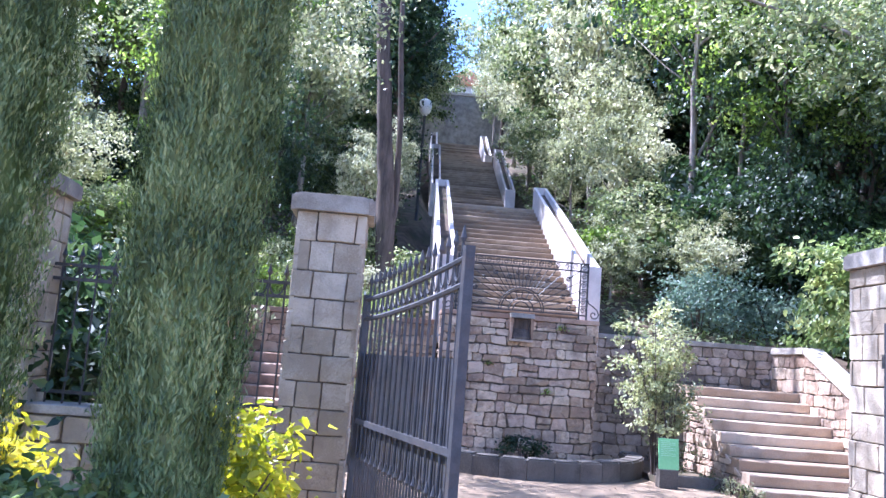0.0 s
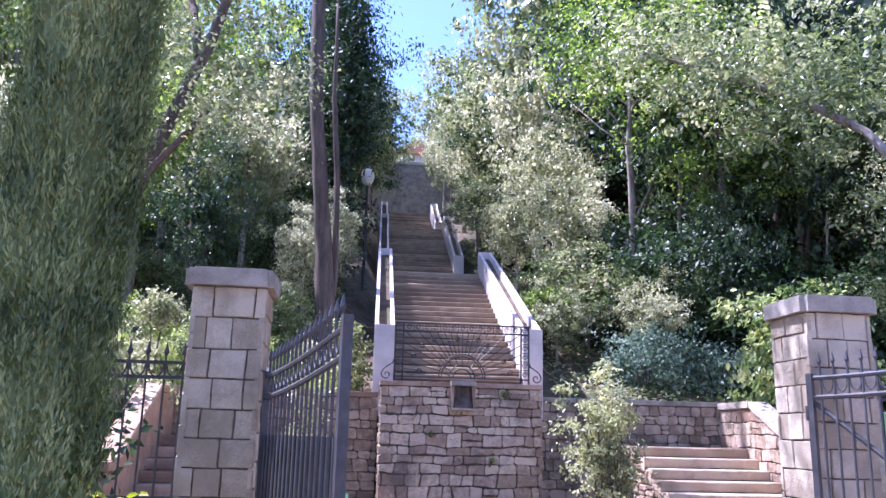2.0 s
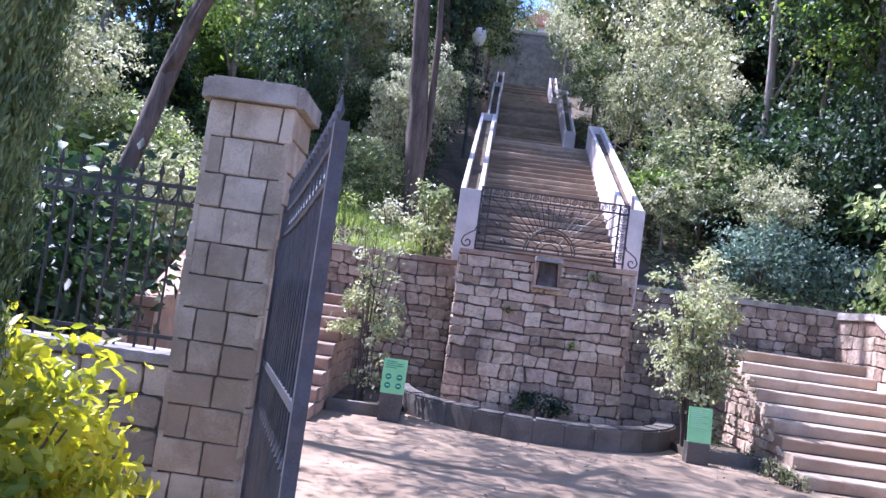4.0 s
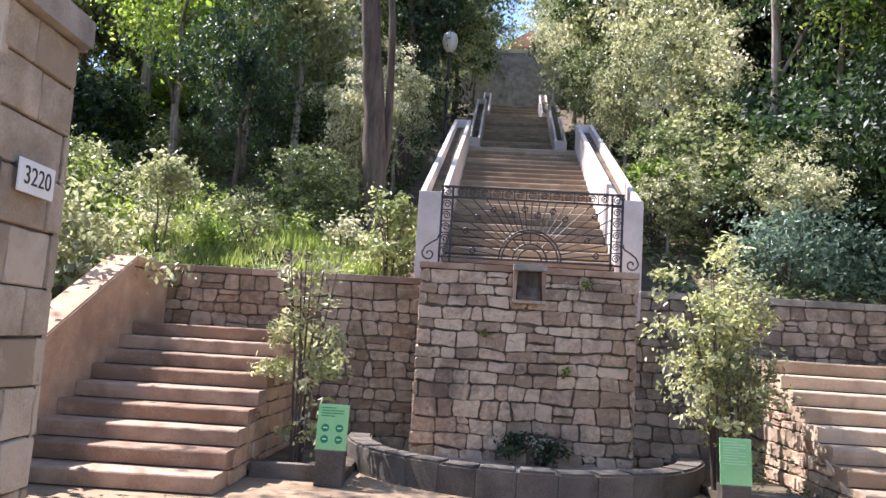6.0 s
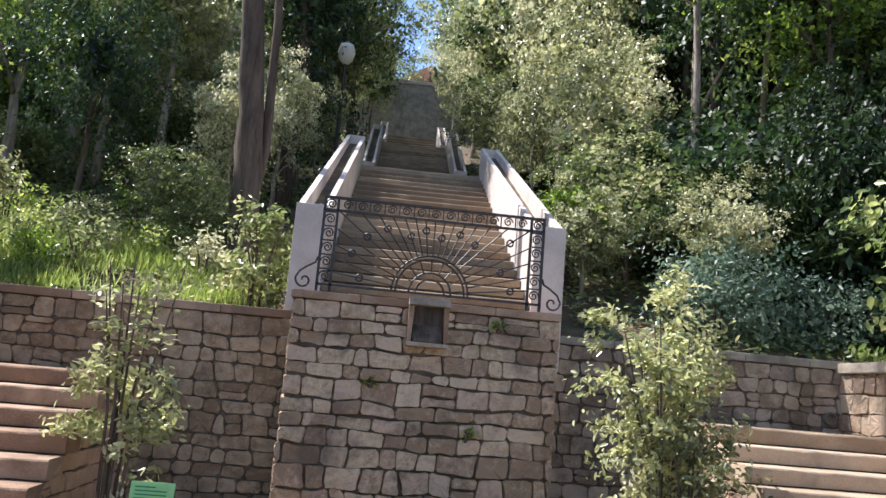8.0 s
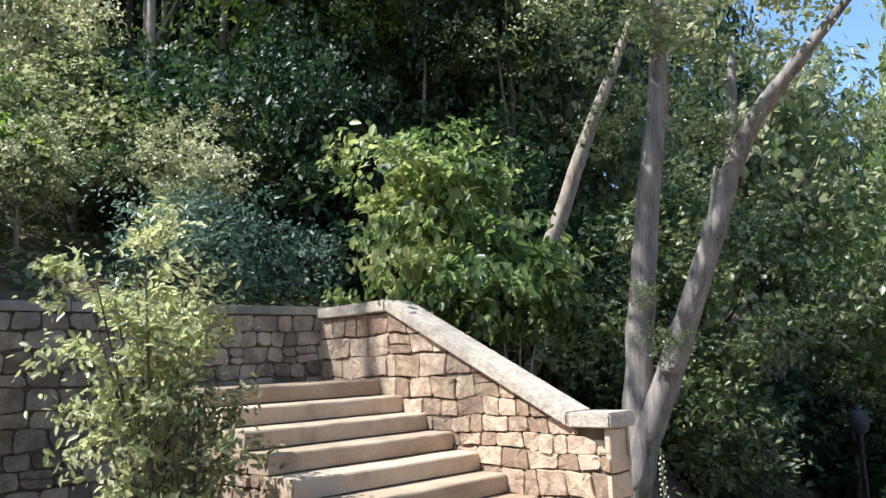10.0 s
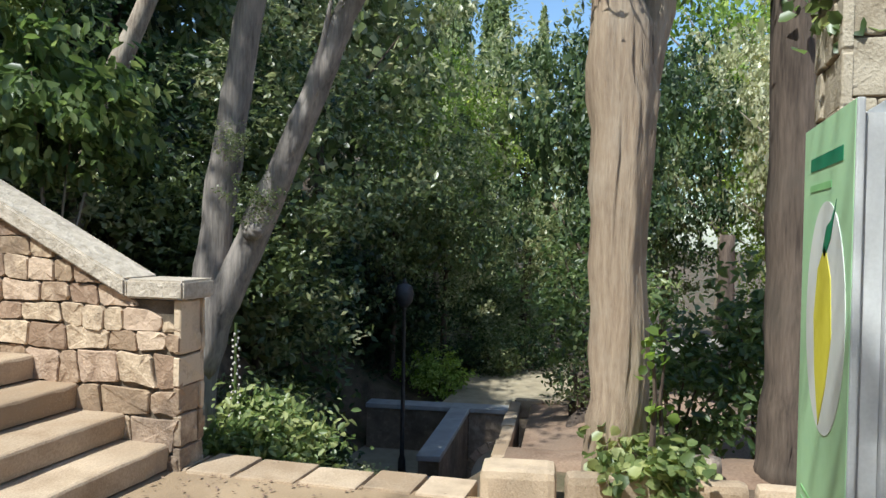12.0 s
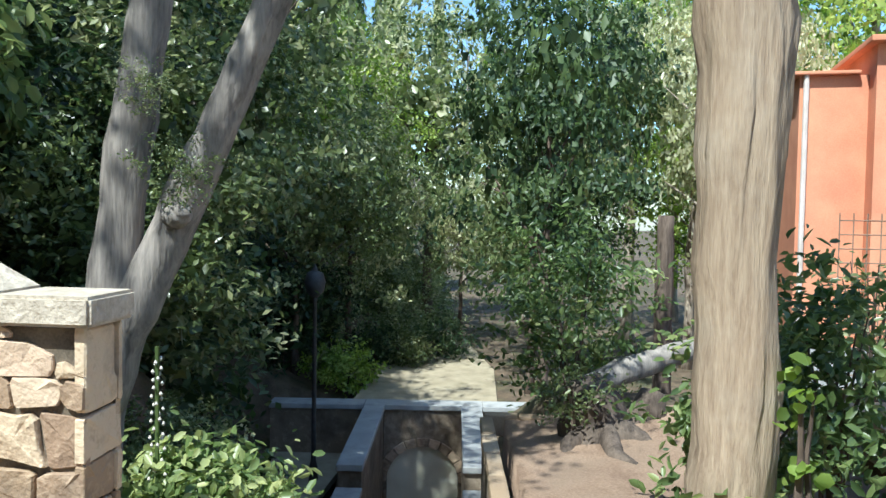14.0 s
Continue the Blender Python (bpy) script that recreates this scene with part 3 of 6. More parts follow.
side_stairs(1, STEP, STONE, 31)
side_stairs(-1, STEP_WEST, OCHRE, 32)


def parapet(sgn, wall_material, seed, label):
    """The outer wall of a side flight: low end block, sloping coping, level top."""
    p = thing("stair_parapet", label=label, category="wall", group="stair parapets", kind="structure")
    x0, x1 = (4.85, 5.12) if sgn > 0 else (-5.12, -4.85)
    top = [(10.86, 1.06), (11.22, 1.06), (13.42, 2.17), (14.6, 2.17)]
    pts = [(10.86, -0.4), *top, (14.6, -0.4)]
    part("core", prism(bmesh.new(), [(y + (0.02 if y < 11 else 0), z - 0.01) for y, z in pts], 0, x0 + 0.02, x1 - 0.02), MORTAR, p)
    ln = 14.6 - 10.86
    s = (2.17 - 1.06) / (13.42 - 11.22)
    if sgn > 0:
        # u runs from the back to the front on the inner face
        masonry(p, face(x0 + 0.02, 14.6, -0.05, -90), ln, 2.22, wall_material, seed, rows=(0.13, 0.23), wide=(0.14, 0.36), depth=0.024, gap=0.007, split=0.08, jitter=0.05, skew=0.2, wave=0.04, corner=0.02,
                cuts=((s, 1, 2.22 + s * (14.6 - 13.42)),))
        masonry(p, face(x1 - 0.02, 10.86, -0.4, 90), ln, 2.57, wall_material, seed + 1, cuts=((-s, 1, 1.46 - s * 0.36),), depth=0.03)
        masonry(p, face(x0, 10.88, -0.4, 0), x1 - x0, 1.46, wall_material, seed + 2, rows=(0.17, 0.24), wide=(0.2, 0.4), depth=0.025, gap=0.006, split=0, wave=0.012, skew=0.06, corner=0.014)
    else:
        part("render_coat", prism(bmesh.new(), [(y + (0.0 if y < 11 else 0), z - 0.012) for y, z in pts], 0, x1 - 0.018, x1 + 0.0), wall_material, p, "ochre render")
        masonry(p, face(x0 + 0.02, 14.6, -0.4, -90), ln, 2.57, wall_material, seed + 1, cuts=((s, 1, 2.57 + s * (14.6 - 13.42)),), depth=0.02)
        masonry(p, face(x0, 10.88, -0.4, 0), x1 - x0, 1.46, wall_material, seed + 2, rows=(0.17, 0.24), wide=(0.2, 0.4), depth=0.02)
    for (ya, za), (yb, zb) in zip(top, top[1:]):
        e = -0.05 if ya < 11 else 0
        b = prism(bmesh.new(), [(ya + e + 0.003, za + 0.002), (yb - 0.003, zb + 0.002), (yb - 0.003, zb + 0.122), (ya + e + 0.003, za + 0.122)], 0, x0 - 0.045, x1 + 0.045)
        bmesh.ops.bevel(b, geom=list(b.edges), offset=0.014, segments=2, affect="EDGES")
        part("coping", b, COPING if sgn > 0 else OCHRE, p)
    return p


parapet(1, STONE, 41, "rubble stone stair parapet with a sloping concrete coping")
parapet(-1, OCHRE, 45, "ochre rendered stair parapet with a sloping pale coping")

# ---- main staircase ----
AX = pose(0, 14.32, 0, 0, 0, -1.95)
FL = [(0.27, 2.50, 20, 0.335, 0.1645), (11.2, 5.79, 29, 0.31, 0.159), (22.7, 10.40, 21, 0.345, 0.162)]
ms = thing("main_stairs", AX, "long straight stone staircase climbing the wooded hill", "stairs", kind="structure")
body = bmesh.new()
prof = [(0.22, -0.2)]
for n_fl, (v0, z0, n, run, rise) in enumerate(FL):
    for k in range(n):
        z = z0 + rise * (k + 1)
        ya = v0 + run * k
        yb = ya + run + 0.03
        if k == n - 1:
            yb = FL[n_fl + 1][0] + 0.03 if n_fl < 2 else v0 + run * n + 4.0
        # thin treads leave a dark mortar strip showing, painted shade for the risers
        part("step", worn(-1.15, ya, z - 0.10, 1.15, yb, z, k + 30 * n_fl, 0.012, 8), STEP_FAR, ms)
        prof += [(ya + 0.04, z - rise - 0.012), (ya + 0.04, z - 0.012)]
end = FL[2][0] + FL[2][3] * 21 + 4.0
prof += [(end, prof[-1][1]), (end, 2.0)]
part("stair_body", prism(body, prof, 0, -1.13, 1.13), MORTAR, ms)


def planter(sgn, y0, z0, y1, z1, base):
    """A sloping side wall with a planting trough along its top."""
    p = thing("stair_side_wall", AX, "white plastered stair side wall with a trough along the top", "wall", "stair side walls", "structure")
    xi, xo = 1.16 * sgn, 1.52 * sgn
    quad = lambda dz: [(y0, z0 - base), (y1, z1 - base - 0.3), (y1, z1 + dz), (y0, z0 + dz)]
    part("inner_face", prism(bmesh.new(), quad(0), 0, xi, xi + 0.07 * sgn), PLASTER, p)
    part("outer_face", prism(bmesh.new(), quad(0), 0, xo - 0.07 * sgn, xo), PLASTER, p)
    part("trough_bed", prism(bmesh.new(), [(y0 + 0.1, z0 - base), (y1 - 0.1, z1 - base), (y1 - 0.1, z1 - 0.20), (y0 + 0.1, z0 - 0.20)], 0, xi + 0.072 * sgn, xo - 0.072 * sgn), SOIL, p)
    part("end_block", slab(min(xi, xo) + 0.002, y0 - 0.09, z0 - base, max(xi, xo) - 0.002, y0 - 0.002, z0 + 0.012, 0.008), PLASTER, p)
    part("head_block", slab(min(xi, xo) + 0.002, y1 + 0.002, z1 - base - 0.3, max(xi, xo) - 0.002, y1 + 0.09, z1 + 0.012, 0.008), PLASTER, p)
    return p


for sg in (-1, 1):
    planter(sg, 0.32, 3.505, 6.95, 6.45, 1.6)
    planter(sg, 14.0, 7.90, 19.4, 10.85, 1.6)
    planter(sg, 24.3, 11.85, 28.2, 13.95, 1.6)

top_wall = thing("wall_terrace", AX @ pose(0, 31.4, 0), "tall grey terrace wall at the head of the stairs", "wall", kind="structure")
part("core", slab(-7, 0, 10, 7, 0.5, 17.2), CAPSTONE, top_wall)
part("coping_stone", slab(-7.05, -0.06, 17.205, 7.05, 0.56, 17.4, 0.02), COPING, top_wall)
hb = thing("hilltop_house", AX @ pose(1.0, 45, 0), "pale orange house on the terrace above the stairs", "house")
part("wall", slab(-1.7, 0, 14, 1.9, 8, 22.7), SHUTTER, hb)
part("roof", prism(bmesh.new(), [(-2.0, 22.7), (2.2, 22.7), (0.1, 23.9)], 1, -0.4, 8.4), ORANGE, hb)
for x in (-0.9, 0.9):
    wdw = part("window", slab(x - 0.5, -0.05, 19.6, x + 0.5, -0.004, 21.2), COPING, hb)
    part("pane", slab(x - 0.4, -0.07, 19.7, x + 0.4, -0.054, 21.1), IRON_GREY, wdw)
tw = thing("distant_tower_block", pose(-24, 95, 0), "pale apartment tower far above the trees", "building")
part("wall", slab(-4, 0, 10, 4, 8, 43.0), SHUTTER, tw)
part("roof", slab(-4.3, -0.3, 43.0, 4.3, 8.3, 43.6), COPING, tw)
for i in range(4):
    for j in range(3):
        part("window", slab(-3.2 + j * 2.4, -0.08, 30 + i * 3, -2.0 + j * 2.4, -0.01, 31.6 + i * 3), IRON_GREY, tw)

# ---- railing ----
rl = thing("sunburst_railing", Matrix.Translation((0, 14.06, 2.487)), "black wrought iron railing with a sunburst pattern", "railing")
b = bmesh.new()
for x in (-1.165, -1.03, 1.03, 1.165):
    box(b, x - 0.014, -0.014, 0, x + 0.014, 0.014, 1.0)
for z in (0.08, 0.865, 1.0):
    box(b, -1.18, -0.014 if z < 1 else -0.022, z - 0.012, 1.18, 0.014 if z < 1 else 0.022, z + 0.012)
part("frame", b, IRON, rl)


def scroll(c, r, turns=1.6, flip=1, n=22):
    return [(c[0] + flip * r * (1 - 0.8 * k / n) * math.cos(6.283 * turns * k / n), 0, c[1] + r * (1 - 0.8 * k / n) * math.sin(6.283 * turns * k / n)) for k in range(n + 1)]


for sg in (-1, 1):
    for z in (0.17, 0.32, 0.47, 0.62, 0.77, 0.93):
        part("scroll", tube(bmesh.new(), scroll((1.0975 * sg, z), 0.055, flip=sg), 0.008, 5), IRON, rl)
        part("crossbar", slab(sg * 1.0975 - 0.055, -0.007, z + 0.066, sg * 1.0975 + 0.055, 0.007, z + 0.08), IRON, rl)
    part("end_scroll", tube(bmesh.new(), [(sg * 1.18, 0, 0.36), (sg * 1.20, 0, 0.30), (sg * 1.27, 0, 0.26), (sg * 1.35, 0, 0.20), (sg * 1.385, 0, 0.13)] + [(sg * (1.30 + 0.085 * (1 - k / 16) * math.cos(-k * 0.5)), 0, 0.11 + 0.085 * (1 - k / 16) * math.sin(-k * 0.5)) for k in range(14)], 0.011, 6), IRON, rl)
for k in range(13):
    x = -0.93 + 1.86 * k / 12
    part("scroll", tube(bmesh.new(), scroll((x, 0.932), 0.05), 0.008, 5), IRON, rl)
    if k < 12:
        part("crossbar", slab(x + 0.072, -0.007, 0.878, x + 0.084, 0.007, 0.987), IRON, rl)
for r in (0.15, 0.22, 0.36, 0.40):
    part("arc", tube(bmesh.new(), [(r * math.cos(math.pi * k / 28), 0, 0.085 + r * math.sin(math.pi * k / 28)) for k in range(29)], 0.011, 6), IRON, rl)
NR = 23
for k in range(NR):
    a = math.pi * (k + 1) / (NR + 1)
    far = min(1.02 / max(abs(math.cos(a)), 1e-3), 0.77 / math.sin(a))
    c, s = math.cos(a), math.sin(a)
    part("ray", tube(bmesh.new(), [(0.40 * c, 0, 0.085 + 0.40 * s), (far * c, 0, 0.085 + far * s)], 0.008, 5), IRON, rl)
    if k % 2 == 0:
        m = 0.40 + (far - 0.40) * (0.55 if k % 4 else 0.72)
        part("rosette", tube(bmesh.new(), [(m * c + 0.035 * math.cos(q * 0.6), 0, 0.085 + m * s + 0.035 * math.sin(q * 0.6)) for q in range(11)], 0.011, 5), IRON, rl)
for k in range(9):
    a = math.pi * (k + 0.5) / 9
    part("ray", tube(bmesh.new(), [(0.22 * math.cos(a), 0, 0.085 + 0.22 * math.sin(a)), (0.36 * math.cos(a), 0, 0.085 + 0.36 * math.sin(a))], 0.008, 5), IRON, rl)


# ---- gate ----
def pillar(x0, x1, y0, y1, h, seed, label):
    p = thing("gate_pillar", Matrix.Translation(((x0 + x1) / 2, (y0 + y1) / 2, 0)), label, "pillar", "gate pillars")
    w, d = (x1 - x0) / 2, (y1 - y0) / 2
    part("core", slab(-w + 0.02, -d + 0.02, -0.2, w - 0.02, d - 0.02, h), MORTAR, p)
    kw = dict(rows=(0.21, 0.25), wide=(0.19, 0.36), depth=0.022, split=0.0, jitter=0.012, gap=0.007, skew=0.04, wave=0.008, corner=0.009)
    masonry(p, face(-w, -d + 0.02, 0, 0), 2 * w, h, ASHLAR, seed, **kw)
    masonry(p, face(w - 0.02, -d, 0, 90), 2 * d, h, ASHLAR, seed + 1, **kw)
    masonry(p, face(-w + 0.02, d, 0, -90), 2 * d, h, ASHLAR, seed + 2, **kw)
    masonry(p, face(w, d - 0.02, 0, 180), 2 * w, h, ASHLAR, seed + 3, **kw)
    b = slab(-w - 0.06, -d - 0.06, h + 0.003, w + 0.06, d + 0.06, h + 0.15)
    bmesh.ops.bevel(b, geom=[e for e in b.edges if abs(e.verts[0].co.z - e.verts[1].co.z) > 0.05], offset=0.05, segments=2, affect="EDGES")
    bmesh.ops.bevel(b, geom=[e for e in b.edges if all(v.co.z > h + 0.1 for v in e.verts)], offset=0.02, segments=2, affect="EDGES")
    part("cap", b, CAPSTONE, p, "weathered grey cap slab")
    return p


pillar(-3.225, -2.645, 6.72, 7.32, 2.71, 51, "square sandstone gate pillar with a weathered cap, house number tile facing the court")
pillar(1.97, 2.57, 6.72, 7.32, 2.71, 57, "square sandstone gate pillar with a flat cap")
pillar(-5.86, -5.27, 6.72, 7.32, 2.71, 63, "square sandstone gate pillar at the end of the fence")


pillar(4.10, 4.68, 6.72, 7.32, 2.71, 69, "square sandstone fence pillar hung with ivy")


def spike(b, x, z, s=0.09, w=0.02):
    lathe(b, [(0.006, 0), (w, s * 0.3), (0.012, s * 0.62), (0.003, s)], 6, (x, 0, z))


def gate_leaf(m, length, z_hinge, z_free, label, brace):
    g = thing("gate_leaf", m, label, "gate", "gate leaves")
    top = lambda x: z_hinge + (z_free - z_hinge) * (x / length) ** 1.6
    part("hinge_post", slab(0, -0.025, 0.06, 0.05, 0.025, z_hinge + 0.04), IRON_GREY, g)
    part("end_post", slab(length - 0.05, -0.03, 0.06, length, 0.03, z_free + 0.06), IRON_GREY, g)
    for dz in (0.0, -0.16):
        part("top_rail", tube(bmesh.new(), [(length * k / 10, 0, top(length * k / 10) + dz) for k in range(11)], 0.020, 6), IRON_GREY, g)
    for z in (0.12, 1.0):
        part("rail", slab(0.05, -0.014, z, length - 0.05, 0.014, z + 0.045), IRON_GREY, g)
    n = int(length / 0.115)
    for k in range(1, n):
        x = length * k / n
        b = tube(bmesh.new(), [(x, 0, 0.12), (x, 0, top(x) + 0.10)], 0.011, 6)
        spike(b, x, top(x) + 0.10, 0.11)
        part("bar", b, IRON_GREY, g)
        if k > 1:
            c = x - length / n / 2
            part("ring", tube(bmesh.new(), [(c + 0.048 * math.cos(math.pi * (1 + q / 8)), 0, top(c) - 0.02 + 0.10 * math.sin(math.pi * (1 + q / 8))) for q in range(9)], 0.008, 5), IRON_GREY, g)
            b = tube(bmesh.new(), [(c, 0, 0.12), (c, 0, 0.72)], 0.009, 6)
            spike(b, c, 0.72, 0.09)
            part("short_bar", b, IRON_GREY, g)
    if brace:
        part("brace", tube(bmesh.new(), [(0.04, 0.02, z_hinge - 0.2), (length - 0.05, 0.02, 0.2)], 0.022, 6), IRON_GREY, g)
    part("sheet", slab(0.052, 0.016, 0.74, length - 0.052, 0.020, 1.56), IRON_GREY, g) if not brace else None
    for z in (0.35, z_hinge - 0.35):
        part("hinge", tube(bmesh.new(), [(0.0, 0, z), (0.0, 0, z + 0.12)], 0.03, 8), IRON, g)
    return g


gate_leaf(pose(-2.59, 6.68, 0, 0, 0, -73.5), 2.17, 2.00, 2.16, "open grey wrought iron gate leaf with spear tips", False)
gate_leaf(pose(1.91, 6.68, 0, 0, 0, -58), 2.2, 2.13, 2.30, "open grey wrought iron gate leaf with a diagonal brace", True)

# fences on their low walls
def fence(x0, x1, seed):
    lw = thing("fence_plinth", label="low stone plinth below the iron fence", category="wall", kind="structure")
    w = x1 - x0
    part("core", slab(x0, 6.88, -0.2, x1, 7.18, 0.88), MORTAR, lw)
    masonry(lw, face(x0, 6.88, 0, 0), w, 0.88, ASHLAR, seed, rows=(0.2, 0.24), wide=(0.25, 0.45), depth=0.03, split=0, wave=0.008, skew=0.04)
    masonry(lw, face(x1, 7.18, 0, 180), w, 0.88, ASHLAR, seed + 1, rows=(0.2, 0.24), wide=(0.25, 0.45), depth=0.03, split=0, wave=0.008, skew=0.04)
    part("coping_stone", slab(x0, 6.82, 0.885, x1, 7.24, 0.96, 0.012), CAPSTONE, lw)
    fn = thing("iron_fence", Matrix.Translation((x0 + 0.01, 7.03, 0.96)), "dark iron fence panel with spear tips and half rings", "fence", "iron fences")
    for z in (0.08, 1.02, 1.14):
        part("rail", slab(0, -0.012, z, w - 0.02, 0.012, z + 0.028), IRON, fn)
    for k in range(int((w - 0.1) / 0.144) + 1):
        x = 0.07 + k * 0.144
        b = tube(bmesh.new(), [(x, 0, 0.0), (x, 0, 1.20)], 0.010, 6)
        spike(b, x, 1.20, 0.12, 0.024)
        part("bar", b, IRON, fn)
        if k:
            part("half_ring", tube(bmesh.new(), [(x - 0.072 + 0.06 * math.cos(math.pi * (1 + q / 8)), 0, 1.14 + 0.10 * math.sin(math.pi * (1 + q / 8))) for q in range(9)], 0.008, 5), IRON, fn)


fence(-5.25, -3.24, 71)
fence(2.59, 4.08, 75)


# ---- trees and shrubs ----
C_OAK = [crown("crown", 100 + k, (2.6, 2.6, 2.3), 118, 70, 0.140, 0.40, L_OAK, flat=0.55) for k in range(3)]
C_OLIVE = [crown("crown", 110 + k, (2.2, 2.2, 2.0), 105, 68, 0.130, 0.36, L_OLIVE, flat=0.55) for k in range(2)]
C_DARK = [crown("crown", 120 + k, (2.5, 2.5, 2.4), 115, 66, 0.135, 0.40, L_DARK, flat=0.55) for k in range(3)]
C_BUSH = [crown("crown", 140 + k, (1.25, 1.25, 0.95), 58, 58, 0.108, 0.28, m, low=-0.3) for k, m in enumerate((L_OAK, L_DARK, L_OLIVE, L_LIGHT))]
C_LIGHT = [crown("crown", 130 + k, (2.2, 2.2, 2.4), 120, 52, 0.12, 0.42, L_LIGHT, core=0.12) for k in range(2)]
KINDS = {
    "oak": (C_OAK, BARK_DARK, "holm oak with a dense dull green crown", "tree"),
    "olive": (C_OLIVE, BARK, "grey-green evergreen tree with small leaves", "tree"),
    "dark": (C_DARK, BARK_DARK, "evergreen laurel tree, leaf colour darkened for shade", "tree"),
    "light": (C_LIGHT, BARK, "young tree with fresh light green leaves", "tree"),
}
PROTO = {}
for kind, (meshes, bark, label, cat) in KINDS.items():
    for i, me in enumerate(meshes):
        t = tree(kind.replace("light", "young").replace("dark", "laurel") + "_tree", label, cat, me, (0, 0, 0), 4.6, 0.13, 4.4, bark, seed=i + len(kind), forks=6, group="hillside trees")
        PROTO[kind, i] = t
USED = set()


def plant(kind, x, y, s=1.0, sz=None, dz=0.0, rng=random.Random(5)):
    i = rng.randrange(len(KINDS[kind][0]))
    z = ground_z(x, y) - 0.15 + dz
    m = at_pose(x, y, z, rng.uniform(0, 360), s, sz)
    if (kind, i) not in USED:
        USED.add((kind, i))
        PROTO[kind, i].matrix_world = m
    else:
        copy_thing(PROTO[kind, i], m)


# both sides of the main stairs
for k, x, y, s, sz in (
    # west flank
    ("olive", -4.9, 21.5, 0.85, 1.0), ("olive", -5.2, 25.5, 1.0, 1.35), ("dark", -2.9, 28.2, 0.85, 1.75), ("oak", -3.0, 34, 0.9, 1.0), ("olive", -2.3, 39, 0.8, 0.85),
    ("light", -6.5, 23.0, 0.95, 1.05), ("light", -7.8, 25, 1.25, 1.5), ("olive", -11.8, 20.6, 0.75, 0.7), ("oak", -14.5, 17, 1.0, 0.95), ("olive", -16.5, 33, 2.0, 2.2), ("olive", -16, 26.5, 1.5, 1.7), ("light", -13.2, 26, 1.5, 1.8),
    ("light", -7.0, 28.5, 1.2, 1.2), ("olive", -11.2, 28, 1.5, 1.8), ("olive", -15, 24, 1.2, 1.15), ("light", -7.6, 21.3, 0.8, 0.75), ("dark", -15, 14, 1.1, 1.3),
    ("oak", -13.5, 12.6, 0.9, 1.15), ("dark", -15, 9.5, 1.2, 1.3), ("oak", -10.5, 8.6, 1.0, 1.45), ("light", -6.4, 31.5, 1.0, 0.9), ("olive", -9, 34, 1.2, 1.1), ("oak", -13, 31, 1.4, 1.5),
    ("oak", -18, 27, 1.4, 1.6), ("dark", -18, 18, 1.4, 1.6), ("oak", -5.2, 37, 1.1, 1.0), ("oak", -1.9, 42, 0.75, 0.85), ("olive", -2.0, 44.6, 0.8, 1.0), ("oak", -1.8, 36.5, 0.72, 0.8), ("oak", -2.2, 33, 0.7, 0.8), ("dark", -3.2, 31.5, 0.9, 1.0),
    ("olive", -2.55, 21.0, 0.42, 0.40), ("oak", -2.5, 24.6, 0.46, 0.45), ("olive", -2.3, 27.4, 0.45, 0.45),
    # east flank; the dark kind carries the wood's shade in its colour
    ("olive", 2.75, 22.6, 0.45, 0.45), ("olive", 2.9, 25.6, 0.52, 0.52), ("oak", 3.0, 28.8, 0.55, 0.55), ("olive", 2.9, 31.0, 0.55, 0.55), ("oak", -1.1, 43.9, 0.5, 0.75), ("olive", -1.2, 41.2, 0.42, 0.6), ("oak", 4.0, 43.7, 0.5, 0.75), ("olive", 3.7, 41.0, 0.42, 0.6),
    ("olive", 3.7, 20.5, 0.72, 0.72), ("olive", 4.1, 23.5, 0.9, 0.95), ("olive", 4.4, 27, 1.0, 1.05), ("oak", 4.8, 31, 1.0, 1.05), ("olive", 4.9, 35, 0.9, 0.95), ("oak", 5.4, 39.5, 0.9, 0.9),
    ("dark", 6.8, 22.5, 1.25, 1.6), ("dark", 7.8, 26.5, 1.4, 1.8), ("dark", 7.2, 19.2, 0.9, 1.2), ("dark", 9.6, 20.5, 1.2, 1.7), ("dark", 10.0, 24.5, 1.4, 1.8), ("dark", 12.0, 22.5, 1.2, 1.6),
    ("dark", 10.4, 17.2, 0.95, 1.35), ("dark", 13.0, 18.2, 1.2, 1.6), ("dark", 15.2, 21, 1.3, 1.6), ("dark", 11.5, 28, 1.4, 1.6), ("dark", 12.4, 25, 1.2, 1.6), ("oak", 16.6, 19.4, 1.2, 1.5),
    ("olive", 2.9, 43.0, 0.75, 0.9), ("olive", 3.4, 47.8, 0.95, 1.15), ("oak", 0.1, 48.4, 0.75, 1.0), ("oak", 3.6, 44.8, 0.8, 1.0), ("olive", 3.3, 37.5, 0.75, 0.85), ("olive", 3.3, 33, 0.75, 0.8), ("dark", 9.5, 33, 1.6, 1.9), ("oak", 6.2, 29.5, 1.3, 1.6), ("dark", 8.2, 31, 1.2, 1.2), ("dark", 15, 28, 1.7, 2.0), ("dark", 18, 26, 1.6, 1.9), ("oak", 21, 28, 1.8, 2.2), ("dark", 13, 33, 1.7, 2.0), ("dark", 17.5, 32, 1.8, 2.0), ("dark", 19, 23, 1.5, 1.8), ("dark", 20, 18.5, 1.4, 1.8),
):
    plant(k, x, y, s, sz)
